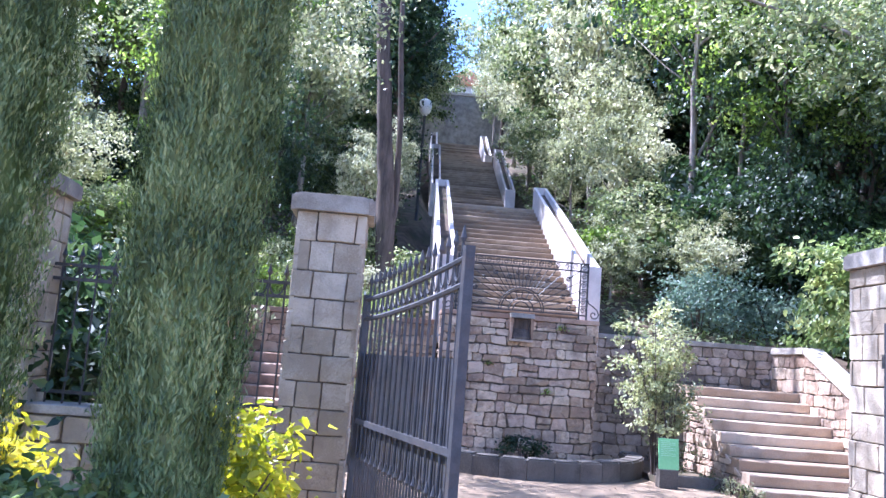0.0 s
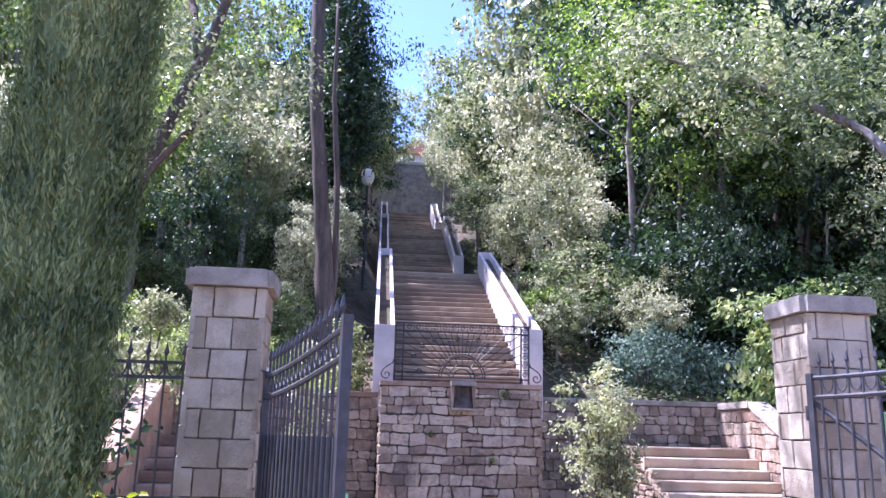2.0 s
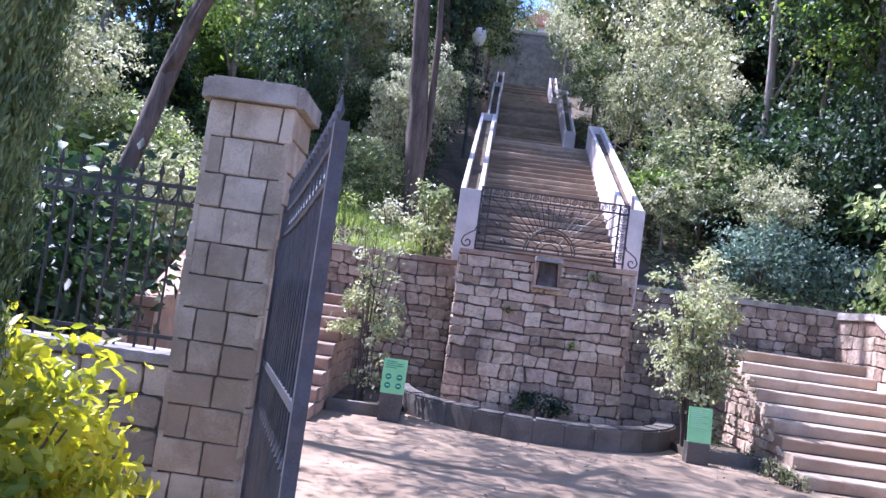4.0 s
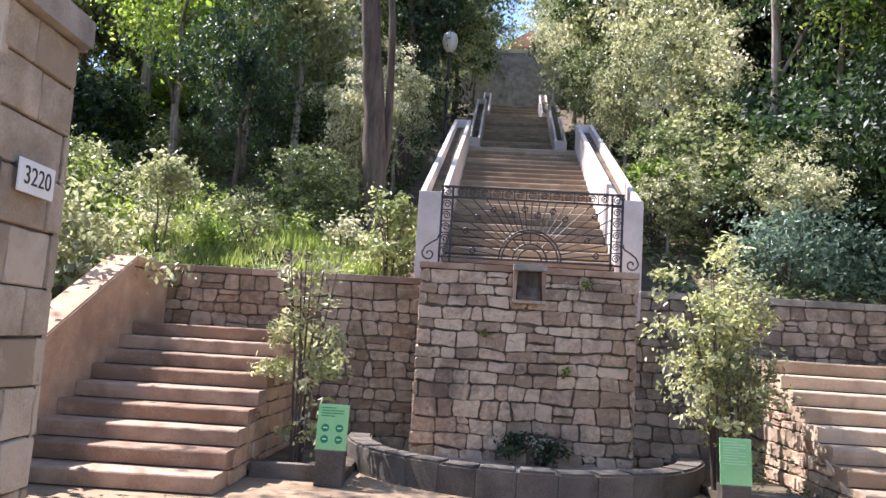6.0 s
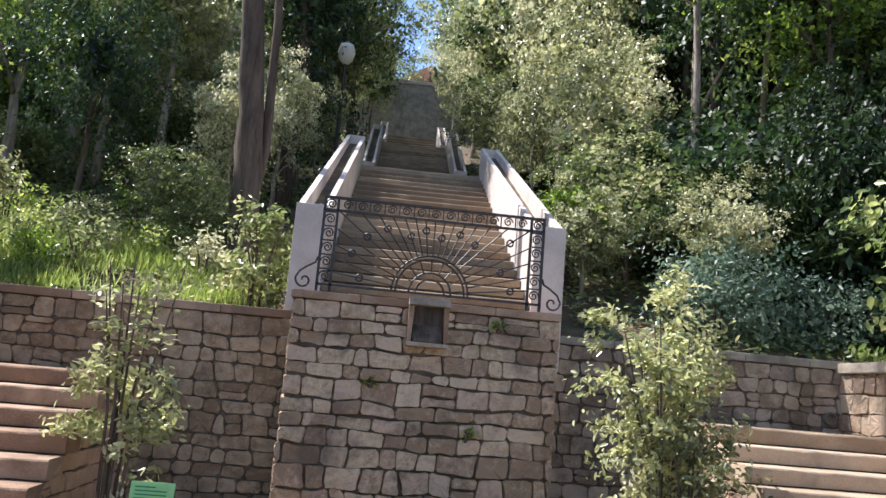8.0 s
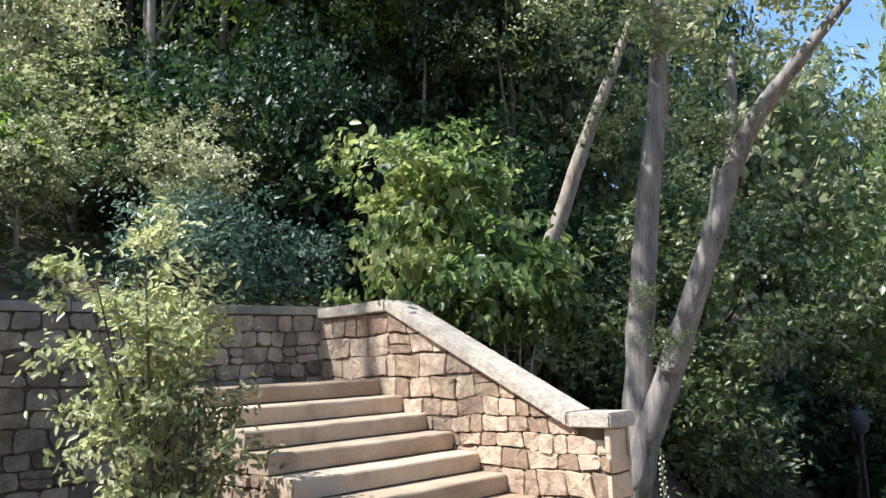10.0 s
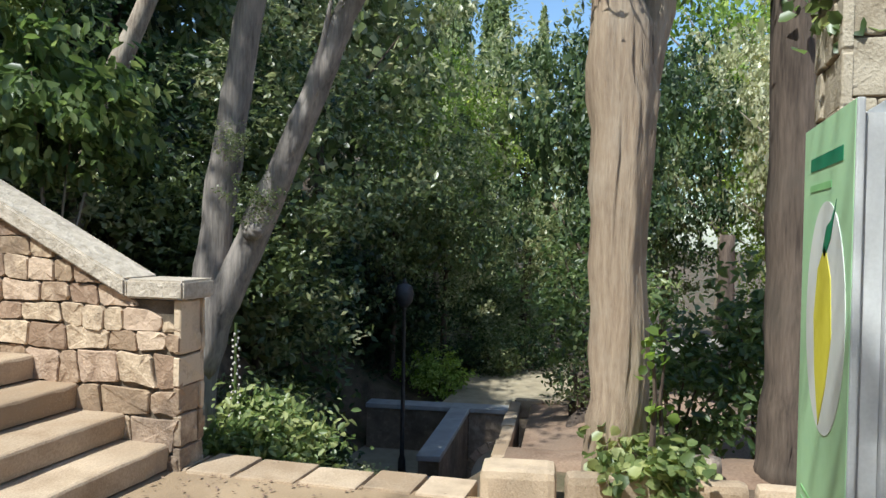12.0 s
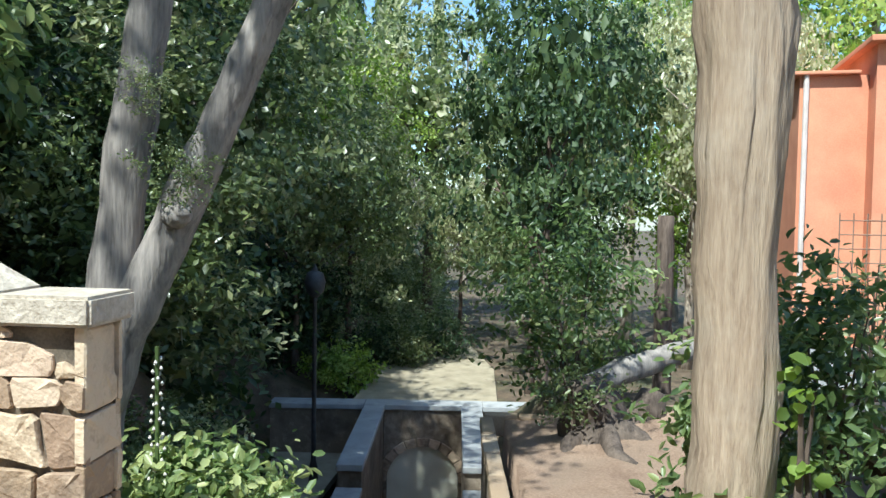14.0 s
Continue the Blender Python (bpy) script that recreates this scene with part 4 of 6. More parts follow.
# tall trees whose crowns close the canopy over the shaded slope
for k, (x, y, h, me, bark) in enumerate(((6.7, 17.7, 6.9, C_LIGHT[1], BARK_DARK), (4.9, 19.0, 8.6, C_LIGHT[0], BARK), (8.9, 18.0, 7.2, C_LIGHT[0], BARK_DARK), (9.6, 15.6, 8.0, C_OAK[2], BARK_DARK))):
    tree("canopy_tree", "tall bare-stemmed tree with its leafy crown high up", "tree", me, (x, y, ground_z(x, y) - 0.15), h, 0.10, h - 0.2, bark, seed=60 + k, forks=7, start=0.7, group="canopy trees")
# back row that closes the wood behind the trunks
for i in range(15):
    plant(("dark", "dark", "oak")[i % 3], 5.6 + 1.35 * i, 30.5 + 2.5 * ((i * 7) % 5) / 4, 1.15, 1.0, -2.4)
for i in range(9):
    plant(("olive", "light", "oak")[i % 3], -6.5 - 1.7 * i, 33.5 + 2.5 * ((i * 7) % 5) / 4, 1.2, 1.1, -2.4)
for x, y in ((33.5, 14.6), (35.5, 15.4), (37.5, 16.2), (36.5, 14.0), (34.5, 16.4)):
    plant("oak", x, y, 0.8, 0.7, -2.2)
# low growth on the bank
for k, x, y, s, sz in (("olive", 2.6, 17.6, 0.42, 0.36), ("oak", 3.6, 18.6, 0.55, 0.45), ("olive", 4.6, 17.2, 0.5, 0.42), ("dark", 6.4, 17.0, 0.62, 0.42), ("dark", 8.6, 16.2, 0.7, 0.5),
                       ("dark", 10.8, 15.2, 0.8, 0.55), ("olive", -3.1, 19.4, 0.42, 0.42), ("oak", -3.5, 17.9, 0.4, 0.32), ("dark", -5.4, 19.0, 0.6, 0.45), 
                       ("oak", -7.6, 15.6, 0.5, 0.4), ("olive", -8.9, 15.4, 0.6, 0.5)):
    plant(k, x, y, s, sz, -0.35)
# low garden on the east side
for k, x, y, s, sz in (("oak", 10.9, 13.5, 0.7, 0.8), ("oak", 12.4, 17.2, 0.95, 1.15), ("oak", 17.4, 20.0, 1.1, 1.2), ("oak", 24.5, 16.4, 0.8, 0.8), ("oak", 26.5, 9.2, 0.75, 0.8),
                       ("light", 30, 16.2, 1.1, 1.0), ("oak", 27, 18.6, 1.3, 1.2), ("oak", 22.5, 18.8, 1.1, 1.2), ("olive", 33, 9.5, 1.37, 1.25), ("dark", 13.6, 9.0, 0.55, 0.8),
                       ("olive", 21.5, 4.6, 0.9, 1.2), ("light", 31, 3.2, 1.6, 1.5), ("light", 27, 4.4, 1.2, 1.1), ("light", 33, 0.2, 1.8, 1.6), ("dark", 24, 7.9, 0.8, 1.2), ("oak", 21.5, 9.2, 0.62, 0.8), ("olive", 26, 17.6, 1.3, 1.5), ("light", 31, 16.8, 1.1, 1.5), ("olive", 25.5, 4.8, 1.2, 1.4), ("light", 25, 2.5, 1.6, 1.9), ("light", 30, 6, 1.4, 1.7), ("oak", 34, 13.4, 1.3, 1.3), ("light", 28, -1, 1.6, 2), ("light", 36, 3.5, 1.8, 2.2), ("oak", 22, 15.2, 0.9, 1), ("oak", 24.5, 14.4, 0.7, 0.75), ("oak", 21, 17, 1.1, 1.2), ("oak", 29, 11.6, 0.8, 0.9)):
    plant(k, x, y, s, sz)
for key, t in PROTO.items():
    if key not in USED:
        for o in (*t.children_recursive, t):
            bpy.data.objects.remove(o)

# undergrowth on the banks
rngb = random.Random(77)
bush_label = ("dull green evergreen shrub on the bank", "glossy evergreen shrub, leaf colour darkened for the shaded bank", "grey-green shrub on the sunny bank", "light green leafy shrub on the bank")
BUSH = []
for k, me in enumerate(C_BUSH):
    t = thing("bank_shrub", None, bush_label[k], "shrub", "bank shrubs")
    part("stem", limbs(300 + k, 0.9, 0.03, (0, 0), forks=5, reach=0.7, start=0.1, n=5), BARK_DARK, t)
    c = new("crown", me)
    c.parent = t
    c.location = (0, 0, 0.75)
    BUSH.append([t, False])


def shrub(k, x, y, s, sz=None, dz=-0.1):
    m = at_pose(x, y, ground_z(x, y) + dz, rngb.uniform(0, 360), s, sz)
    if not BUSH[k][1]:
        BUSH[k][1] = True
        BUSH[k][0].matrix_world = m
    else:
        copy_thing(BUSH[k][0], m)


for sgn, n in ((-1, 44), (1, 52)):
    for i in range(n):
        y = 16.0 + 24 * rngb.random() ** 1.5
        cx = (y - 14.3) * 0.034
        x = cx + sgn * (3.3 + (4 + (y - 14) * 0.5) * rngb.random())
        if (sgn < 0 and y < 20.3 and x > -7.5) or (sgn > 0 and y < 17.6 and x < 7):
            continue
        s = rngb.uniform(0.7, 1.35)
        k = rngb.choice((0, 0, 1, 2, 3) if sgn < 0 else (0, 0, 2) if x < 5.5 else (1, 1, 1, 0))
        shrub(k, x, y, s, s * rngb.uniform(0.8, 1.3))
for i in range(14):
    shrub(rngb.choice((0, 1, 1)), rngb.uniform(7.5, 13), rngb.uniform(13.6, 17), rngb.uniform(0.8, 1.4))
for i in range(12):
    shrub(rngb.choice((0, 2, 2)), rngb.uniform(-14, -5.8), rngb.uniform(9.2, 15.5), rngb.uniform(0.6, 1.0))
# the first five are added dark shrubs, for the tree shade behind the fence
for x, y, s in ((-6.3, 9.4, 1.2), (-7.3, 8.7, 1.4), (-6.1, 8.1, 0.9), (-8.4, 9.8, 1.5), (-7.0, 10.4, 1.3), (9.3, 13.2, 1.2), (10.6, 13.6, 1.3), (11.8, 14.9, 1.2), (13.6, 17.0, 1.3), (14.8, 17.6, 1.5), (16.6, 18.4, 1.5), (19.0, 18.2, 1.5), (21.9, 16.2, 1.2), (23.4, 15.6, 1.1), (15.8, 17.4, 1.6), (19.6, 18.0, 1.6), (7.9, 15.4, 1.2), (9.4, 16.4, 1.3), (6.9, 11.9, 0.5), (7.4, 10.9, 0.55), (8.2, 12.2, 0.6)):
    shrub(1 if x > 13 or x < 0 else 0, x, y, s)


# ---- near plants ----
def cypress(at, h, r, seed, count, lean=0.0):
    """A tight column of upright sprays round a trunk."""
    rng = np.random.default_rng(seed)
    t = thing("cypress", Matrix.Translation(at), "tall narrow cypress column of dense green sprays", "tree", "cypresses by the gate")
    part("trunk", tube(bmesh.new(), [(0, 0, -0.1), (0.02, 0, 1.2), (0, 0, h * 0.9)], [0.09, 0.08, 0.02], 8), BARK, t)
    # each tuft is a small upright fan of slim sprays
    per = 14
    k = count // per
    z = h * rng.uniform(0.02, 1, k) ** 0.9
    u = z / h
    prof = r * np.minimum(1.0, 0.80 + 1.2 * u) * np.sqrt(np.maximum(0.0, 1 - u ** 3.2))
    a = rng.uniform(0, 6.2832, k)
    tuft = 0.88 + 0.10 * np.sin(a * 9 + z * 3.1 + seed) * np.sin(z * 4.6 + a * 3) + 0.08 * np.sin(a * 19 - z * 7)
    rr = prof * tuft * rng.uniform(0.80, 1.06, k)
    base = np.stack([np.cos(a) * rr + lean * z, np.sin(a) * rr, z], 1)
    out = np.stack([np.cos(a), np.sin(a), np.full(k, 0.1)], 1)
    w = rng.uniform(0, 1, (k, per, 1))
    side = rng.normal(size=(k, per, 3)) * 0.016
    cen = (base[:, None] + side * (0.4 + w) + (np.array([0, 0, 0.15]) + out[:, None] * 0.055) * w).reshape(-1, 3)
    big = np.repeat(out, per, axis=0)
    nor = big + rng.normal(size=cen.shape) * 0.5
    up = np.array([0, 0, 3.0]) + big * 0.9 + side.reshape(-1, 3) * 40
    me = leaf_mesh("foliage", cen, nor, 0.048, 0.0105, rng, up=up)
    me.materials.append(L_CYP)
    f = new("foliage", me)
    f.parent = t
    part("inner_foliage", lathe(bmesh.new(), [(r * 0.5, 0.25), (r * 0.70, h * 0.15), (r * 0.74, h * 0.5), (r * 0.56, h * 0.8), (0.02, h * 0.97)], 20), L_CYP, t).matrix_local = Matrix(((1, 0, lean, 0), (0, 1, 0, 0), (0, 0, 1, 0), (0, 0, 0, 1)))
    return t


cypress((-3.60, 4.55, 0), 7.5, 0.36, 3, 160000, 0.034)
cypress((-4.86, 4.6, 0), 7.2, 0.42, 4, 115000, 0.03)


def leafy(name, label, category, at, size, clumps, per, leaf, spread, material, seed, group="", stems=6, z=None, width=0.45, droop=False, hollow=0.3, bark=BARK_DARK, core=0.15, stem_h=None, low=-1.0, flat=0.7):
    t = thing(name, Matrix.Translation(at), label, category, group)
    rng = random.Random(seed)
    zz = size[2] if z is None else z
    hh = stem_h or zz + size[2] * 0.6
    for k in range(stems):
        a = rng.uniform(0, 6.28)
        q = rng.uniform(0.2, 0.8)
        part("stem", tube(bmesh.new(), [(0.05 * math.cos(a), 0.05 * math.sin(a), -0.05), (size[0] * q * 0.4 * math.cos(a), size[1] * q * 0.4 * math.sin(a), hh * 0.5), (size[0] * q * math.cos(a), size[1] * q * math.sin(a), hh * rng.uniform(0.8, 1.0))], [0.018, 0.013, 0.005], 5), bark, t)
    c = new("crown", crown("crown", seed, size, clumps, per, leaf, spread, material, core=core, hollow=hollow, droop=droop, width=width, low=low, full=True, flat=flat))
    c.parent = t
    c.location = (0, 0, zz)
    return t


for k, (x, y, h) in enumerate(((-3.36, 5.0, 0.60), (-4.15, 4.3, 0.50), (-4.9, 5.15, 0.60), (-5.7, 4.6, 0.62), (-3.35, 4.15, 0.36), (-2.75, 4.35, 0.28))):
    leafy("hedge_shrub", "bright yellow-green broad-leaved shrub by the gate" if k != 4 else "green broad-leaved shrub at the cypress foot", "shrub", (x, y, 0), (0.55, 0.44, h * 0.9), 130, 28, 0.088, 0.15, L_YELLOW if k not in (1, 4) else L_BROAD, 400 + k, "gate shrubs", stems=9)

# tall thin shrubs beside the basin
leafy("basin_shrub", "tall airy shrub with glossy leaves beside the basin", "shrub", (1.98, 12.5, 0), (0.56, 0.5, 1.2), 84, 46, 0.076, 0.17, L_PALE, 421, "basin shrubs", stems=9, z=1.75, hollow=0.1, core=0)
leafy("basin_shrub", "tall airy shrub with glossy leaves beside the basin", "shrub", (2.1, 12.25, 0), (0.42, 0.4, 0.75), 40, 40, 0.064, 0.17, L_OLIVE, 425, "basin shrubs", stems=7, z=1.1, hollow=0.1, core=0)
leafy("basin_shrub", "sparse shrub with bare stems and pale leaves beside the basin", "shrub", (-2.5, 12.5, 0), (0.45, 0.4, 0.95), 44, 34, 0.076, 0.14, L_PALE, 422, "basin shrubs", stems=8, z=1.35, hollow=0.1, core=0, stem_h=2.5)
leafy("bank_edge_shrub", "leafy shrub at the wall top beside the stairs", "shrub", (-1.95, 15.5, 2.3), (0.45, 0.4, 0.7), 45, 26, 0.10, 0.2, L_OAK, 423, "basin shrubs", stems=6, z=0.75, core=0)
leafy("bank_edge_shrub", "bright fern-like yellow-green shrub beside the stairs", "shrub", (2.45, 18.0, 3.2), (0.6, 0.5, 0.4), 40, 26, 0.13, 0.2, L_LIGHT, 424, "basin shrubs", stems=6, z=1.35, core=0)
leafy("topiary_shrub", "small rounded shrub on a stem on the grassy bank", "shrub", (-5.65, 16.2, 2.55), (0.45, 0.45, 0.40), 40, 30, 0.09, 0.2, L_OLIVE, 426, stems=3, z=1.3, core=0.2)

# weeds and low clumps on the sunny bank
rw_ = random.Random(31)
for k in range(26):
    x, y = rw_.uniform(-7.6, -2.6), rw_.uniform(15.7, 19.8)
    s = rw_.uniform(0.22, 0.55)
    leafy("weed_clump", "loose pale green weed clump on the sunny bank", "weeds", (x, y, ground_z(x, y)), (s, s, s * rw_.uniform(0.6, 1.2)), 26, 20, 0.075, 0.17, rw_.choice((L_LIGHT, L_OLIVE, L_GRASS, L_OAK)), 700 + k, "bank weeds", stems=4, core=0)

# broad-leaved shrub behind the east parapet
leafy("loquat_shrub", "broad-leaved green shrub with drooping leaves behind the parapet", "shrub", (6.1, 14.0, 0.8), (1.15, 1.1, 1.25), 92, 52, 0.125, 0.27, L_BROAD, 430, stems=5, z=2.5, droop=True, width=0.55, flat=0.45, bark=BARK)
leafy("loquat_shrub", "smaller broad-leaved shrub with drooping leaves behind the parapet", "shrub", (6.25, 13.0, 0.2), (0.90, 0.9, 0.62), 60, 46, 0.125, 0.25, L_BROAD, 431, stems=4, z=2.25, droop=True, width=0.55, flat=0.45, bark=BARK)
leafy("blue_shrub", "blue-green fine-leaved shrub on the wall top", "shrub", (4.1, 16.3, 2.4), (1.0, 0.8, 0.75), 90, 36, 0.085, 0.3, L_BLUE, 432, stems=6, z=0.8)
leafy("blue_shrub", "blue-green fine-leaved shrub on the bank", "shrub", (5.8, 16.6, 2.3), (1.1, 0.9, 0.7), 90, 36, 0.085, 0.3, L_BLUE, 433, stems=6, z=0.8)


# ---- tall bare trunks ----
def trunk_tree(name, label, paths, bark, crown_me=None, crown_at=None, crown_scale=1.0, seed=1, n=14, category="tree"):
    t = thing(name, Matrix.Translation(paths[0][0][0]), label, category)
    o = Vector(paths[0][0][0])
    rng = random.Random(seed)
    for i, (pts, rad) in enumerate(paths):
        fine, fr = [], []
        for (p, q), (ra, rb) in zip(zip(pts, pts[1:]), zip(rad, rad[1:])):
            for s in range(4):
                f = s / 4
                fine.append(Vector(p).lerp(Vector(q), f) - o + Vector((rng.uniform(-1, 1), rng.uniform(-1, 1), 0)) * ra * 0.06)
                fr.append((ra + (rb - ra) * f) * rng.uniform(0.94, 1.06))
        fine.append(Vector(pts[-1]) - o)
        fr.append(rad[-1])
        b = tube(bmesh.new(), fine, fr, n)
        for v in b.verts:
            w = noise.noise(Vector((v.co.x * 9, v.co.y * 9, v.co.z * 1.6))) * 0.12 + noise.noise(Vector((v.co.x * 34, v.co.y * 34, v.co.z * 2.2))) * 0.12
            v.co.x += w * rad[0]
            v.co.y += w * rad[0]
        part("trunk" if i == 0 else "limb", b, bark, t, smooth=True)
    if crown_me:
        for c_at, sc in zip(crown_at, crown_scale):
            c = new("crown", crown_me)
            c.parent = t
            c.location = Vector(c_at) - o
            c.scale = (sc, sc, sc)
    return t


C_SPARSE = crown("crown", 150, (2.0, 2.0, 1.5), 70, 44, 0.10, 0.36, L_OAK, core=0.0, hollow=0.2)
C_NEAR = crown("crown", 151, (1.1, 1.1, 0.8), 52, 26, 0.085, 0.24, L_OAK, full=True, core=0.0, hollow=0.1)
C_PINE = crown("crown", 152, (1.15, 1.15, 4.6), 230, 44, 0.13, 0.5, L_DARK, core=0.4)
trunk_tree("tall_tree", "tall straight brown trunk rising beside the stairs", [
    ([(-2.40, 17.5, 2.6), (-2.51, 17.5, 4.4), (-2.69, 17.5, 6.4), (-2.96, 17.5, 9.0), (-3.2, 17.6, 16)], [0.23, 0.20, 0.175, 0.155, 0.08]),
    ([(-2.42, 17.55, 4.0), (-2.33, 17.6, 4.9), (-2.38, 17.6, 7.0), (-2.55, 17.6, 9.0), (-2.6, 17.7, 11.5)], [0.08, 0.075, 0.065, 0.055, 0.03])], BARK_RED, C_SPARSE, [(-2.3, 17.8, 14.5)], [0.9])
tree("columnar_tree", "tall narrow dark evergreen leaning over the stairs", "tree", C_PINE, (-2.5, 22.5, 4.8), 8.0, 0.16, 6.9, BARK_DARK, seed=9, forks=4)
trunk_tree("forked_tree", "grey tree with two leaning trunks beyond the parapet", [
    ([(6.46, 11.80, -0.4), (6.50, 11.74, 0.47), (6.50, 11.65, 1.0), (6.5, 11.57, 1.7), (6.5, 11.45, 2.4), (6.5, 11.32, 3.2), (6.5, 11.13, 4.1), (6.5, 10.95, 5.9)], [0.21, 0.18, 0.155, 0.135, 0.125, 0.115, 0.10, 0.06]),
    ([(6.47, 11.74, 0.30), (6.48, 11.58, 0.80), (6.5, 11.32, 1.30), (6.5, 11.08, 1.82), (6.5, 10.88, 2.25), (6.5, 10.67, 2.72), (6.5, 10.48, 3.2), (6.5, 10.2, 3.67), (6.5, 9.79, 4.05), (6.55, 9.2, 4.6)], [0.16, 0.15, 0.13, 0.12, 0.115, 0.105, 0.095, 0.085, 0.065, 0.03]),
    ([(6.5, 10.50, 3.15), (6.55, 10.42, 3.7), (6.6, 10.38, 4.4)], [0.06, 0.05, 0.03]),
    ([(6.47, 11.06, 1.86), (6.44, 10.84, 2.2), (6.42, 10.66, 2.75), (6.42, 10.56, 3.3)], [0.055, 0.05, 0.04, 0.015]),
    ([(6.5, 10.97, 5.45), (6.1, 11.5, 6.5), (5.3, 12.1, 7.3), (4.3, 12.7, 7.9), (3.2, 13.4, 8.6)], [0.085, 0.07, 0.055, 0.04, 0.02]),
    ([(6.40, 11.22, 1.46), (6.36, 11.16, 1.50), (6.33, 11.13, 1.52)], [0.075, 0.07, 0.045])], BARK_GREY, C_NEAR, [(4.4, 12.6, 7.7), (5.4, 12.0, 7.1), (3.3, 13.3, 8.6), (4.9, 13.4, 8.4), (6.6, 11.2, 4.9), (6.7, 10.2, 5.0), (6.3, 11.15, 1.75), (6.2, 11.6, 3.9), (6.2, 11.3, 2.2), (6.3, 10.5, 3.6)], [1.5, 1.3, 1.3, 1.4, 1.0, 1.0, 0.26, 0.4, 0.2, 0.34])
trunk_tree("leaning_tree", "pale leaning trunk on the shaded slope", [
    ([(7.6, 14.2, 0.6), (8.1, 13.9, 3.0), (8.45, 13.4, 4.5), (8.9, 12.8, 6.2)], [0.14, 0.12, 0.10, 0.05])], BARK, C_SPARSE, [(8.6, 13.0, 6.6)], [0.8])
for k, (x, y, lx, h, r) in enumerate(((6.0, 19.0, 0.5, 9, 0.07), (5.3, 20.0, 0.0, 8, 0.12), (7.4, 18.6, -0.4, 8, 0.06), (9.0, 18.8, 0.5, 8, 0.08), (8.2, 16.6, 0.5, 6, 0.05), (10.4, 18.0, -0.3, 8, 0.09), (11.6, 16.8, 0.5, 8, 0.07), (9.9, 15.6, -0.6, 6, 0.05), (12.6, 19.5, 0.2, 9, 0.09))):
    z = ground_z(x, y) - 0.2
    trunk_tree("slender_tree", "slender pale bare trunk among the shaded trees", [([(x, y, z), (x + lx * 0.3, y, z + h * 0.4), (x + lx, y, z + h)], [r, r * 0.8, r * 0.4]), ([(x + lx * 0.3, y, z + h * 0.4), (x + lx + 0.8, y - 0.2, z + h * 0.62)], [r * 0.4, r * 0.2])], BARK, C_SPARSE, [(x + lx, y, z + h)], [0.7], seed=k, n=8)
trunk_tree("old_cypress", "old cypress with a broad pale fibrous trunk", [
    ([(5.62, 8.26, -0.1), (5.60, 8.26, 0.5), (5.58, 8.27, 1.6), (5.60, 8.27, 2.35), (5.5, 8.31, 3.2), (5.4, 8.37, 5.5)], [0.20, 0.172, 0.18, 0.21, 0.12, 0.07]),
    ([(5.66, 8.22, 2.2), (5.74, 8.07, 2.9), (5.78, 7.97, 4.2), (5.8, 7.92, 6)], [0.12, 0.11, 0.085, 0.05])], BARK_CYP, n=64)
trunk_tree("brown_tree", "thick dark brown trunk wrapped in ivy higher up", [
    ([(5.98, 7.16, -0.1), (5.95, 7.16, 0.6), (6.0, 7.18, 2.0), (6.05, 7.2, 4.0), (6.1, 7.2, 7)], [0.26, 0.21, 0.19, 0.175, 0.12])], BARK_RED, C_SPARSE, [(6.2, 7.2, 7.2)], [1.0], n=32)
for k, (x, y, z, s) in enumerate(((5.45, 8.35, 3.9, 0.34), (5.78, 8.02, 3.9, 0.36), (5.6, 8.17, 5.2, 0.6))):
    t = thing("cypress_spray", Matrix.Translation((x, y, z)), "hanging green cypress foliage on the old trunk", "foliage", "cypress sprays")
    rng = np.random.default_rng(500 + k)
    n = 9000
    cen = rng.normal(size=(n, 3)) * np.array([0.45, 0.45, 0.8]) * s
    for q in range(5):
        a = q * 1.26 + k
        part("twig", tube(bmesh.new(), [(0, 0, 0.6 * s), (0.3 * s * math.cos(a), 0.3 * s * math.sin(a), 0.2 * s), (0.5 * s * math.cos(a), 0.5 * s * math.sin(a), -0.7 * s)], [0.018, 0.012, 0.004], 5), BARK_CYP, t)
    me = leaf_mesh("foliage", cen, rng.normal(size=(n, 3)), 0.11, 0.025, rng, up=np.tile(np.array([0, 0, -1.0]), (n, 1)))
    me.materials.append(L_CYP)
    f = new("foliage", me)
    f.parent = t

# its high back limb and crowns are out of view, added to shade the court
trunk_tree("overhanging_tree", "reddish leaning tree spreading over the west stairs", [
    ([(-5.70, 10.6, -0.1), (-5.40, 10.6, 2.4), (-4.90, 10.8, 4.6), (-4.20, 11.3, 7.0), (-3.80, 11.6, 9.0)], [0.13, 0.11, 0.095, 0.08, 0.05]),
    ([(-5.10, 10.7, 3.8), (-4.60, 10.4, 4.8), (-3.90, 10.2, 5.6)], [0.07, 0.055, 0.03]),
    ([(-4.80, 10.85, 5.0), (-5.40, 11.4, 6.2), (-6.00, 12.0, 7.2)], [0.07, 0.05, 0.03]),
    ([(-4.30, 11.25, 6.8), (-4.7, 12.4, 8.2), (-5.2, 13.4, 9.6), (-6.2, 14.3, 9.9)], [0.07, 0.055, 0.04, 0.02])], BARK_RED, C_SPARSE, [(-4.20, 10.4, 6.0), (-5.80, 11.8, 7.2), (-3.60, 11.7, 9.4), (-4.80, 10.6, 8.3), (-2.60, 10.6, 9.8), (-5.2, 13.4, 9.6), (-4.6, 12.9, 10.6), (-6.4, 14.4, 9.4)], [0.9, 0.9, 1.1, 0.9, 0.9, 1.1, 1.0, 1.1], seed=8)

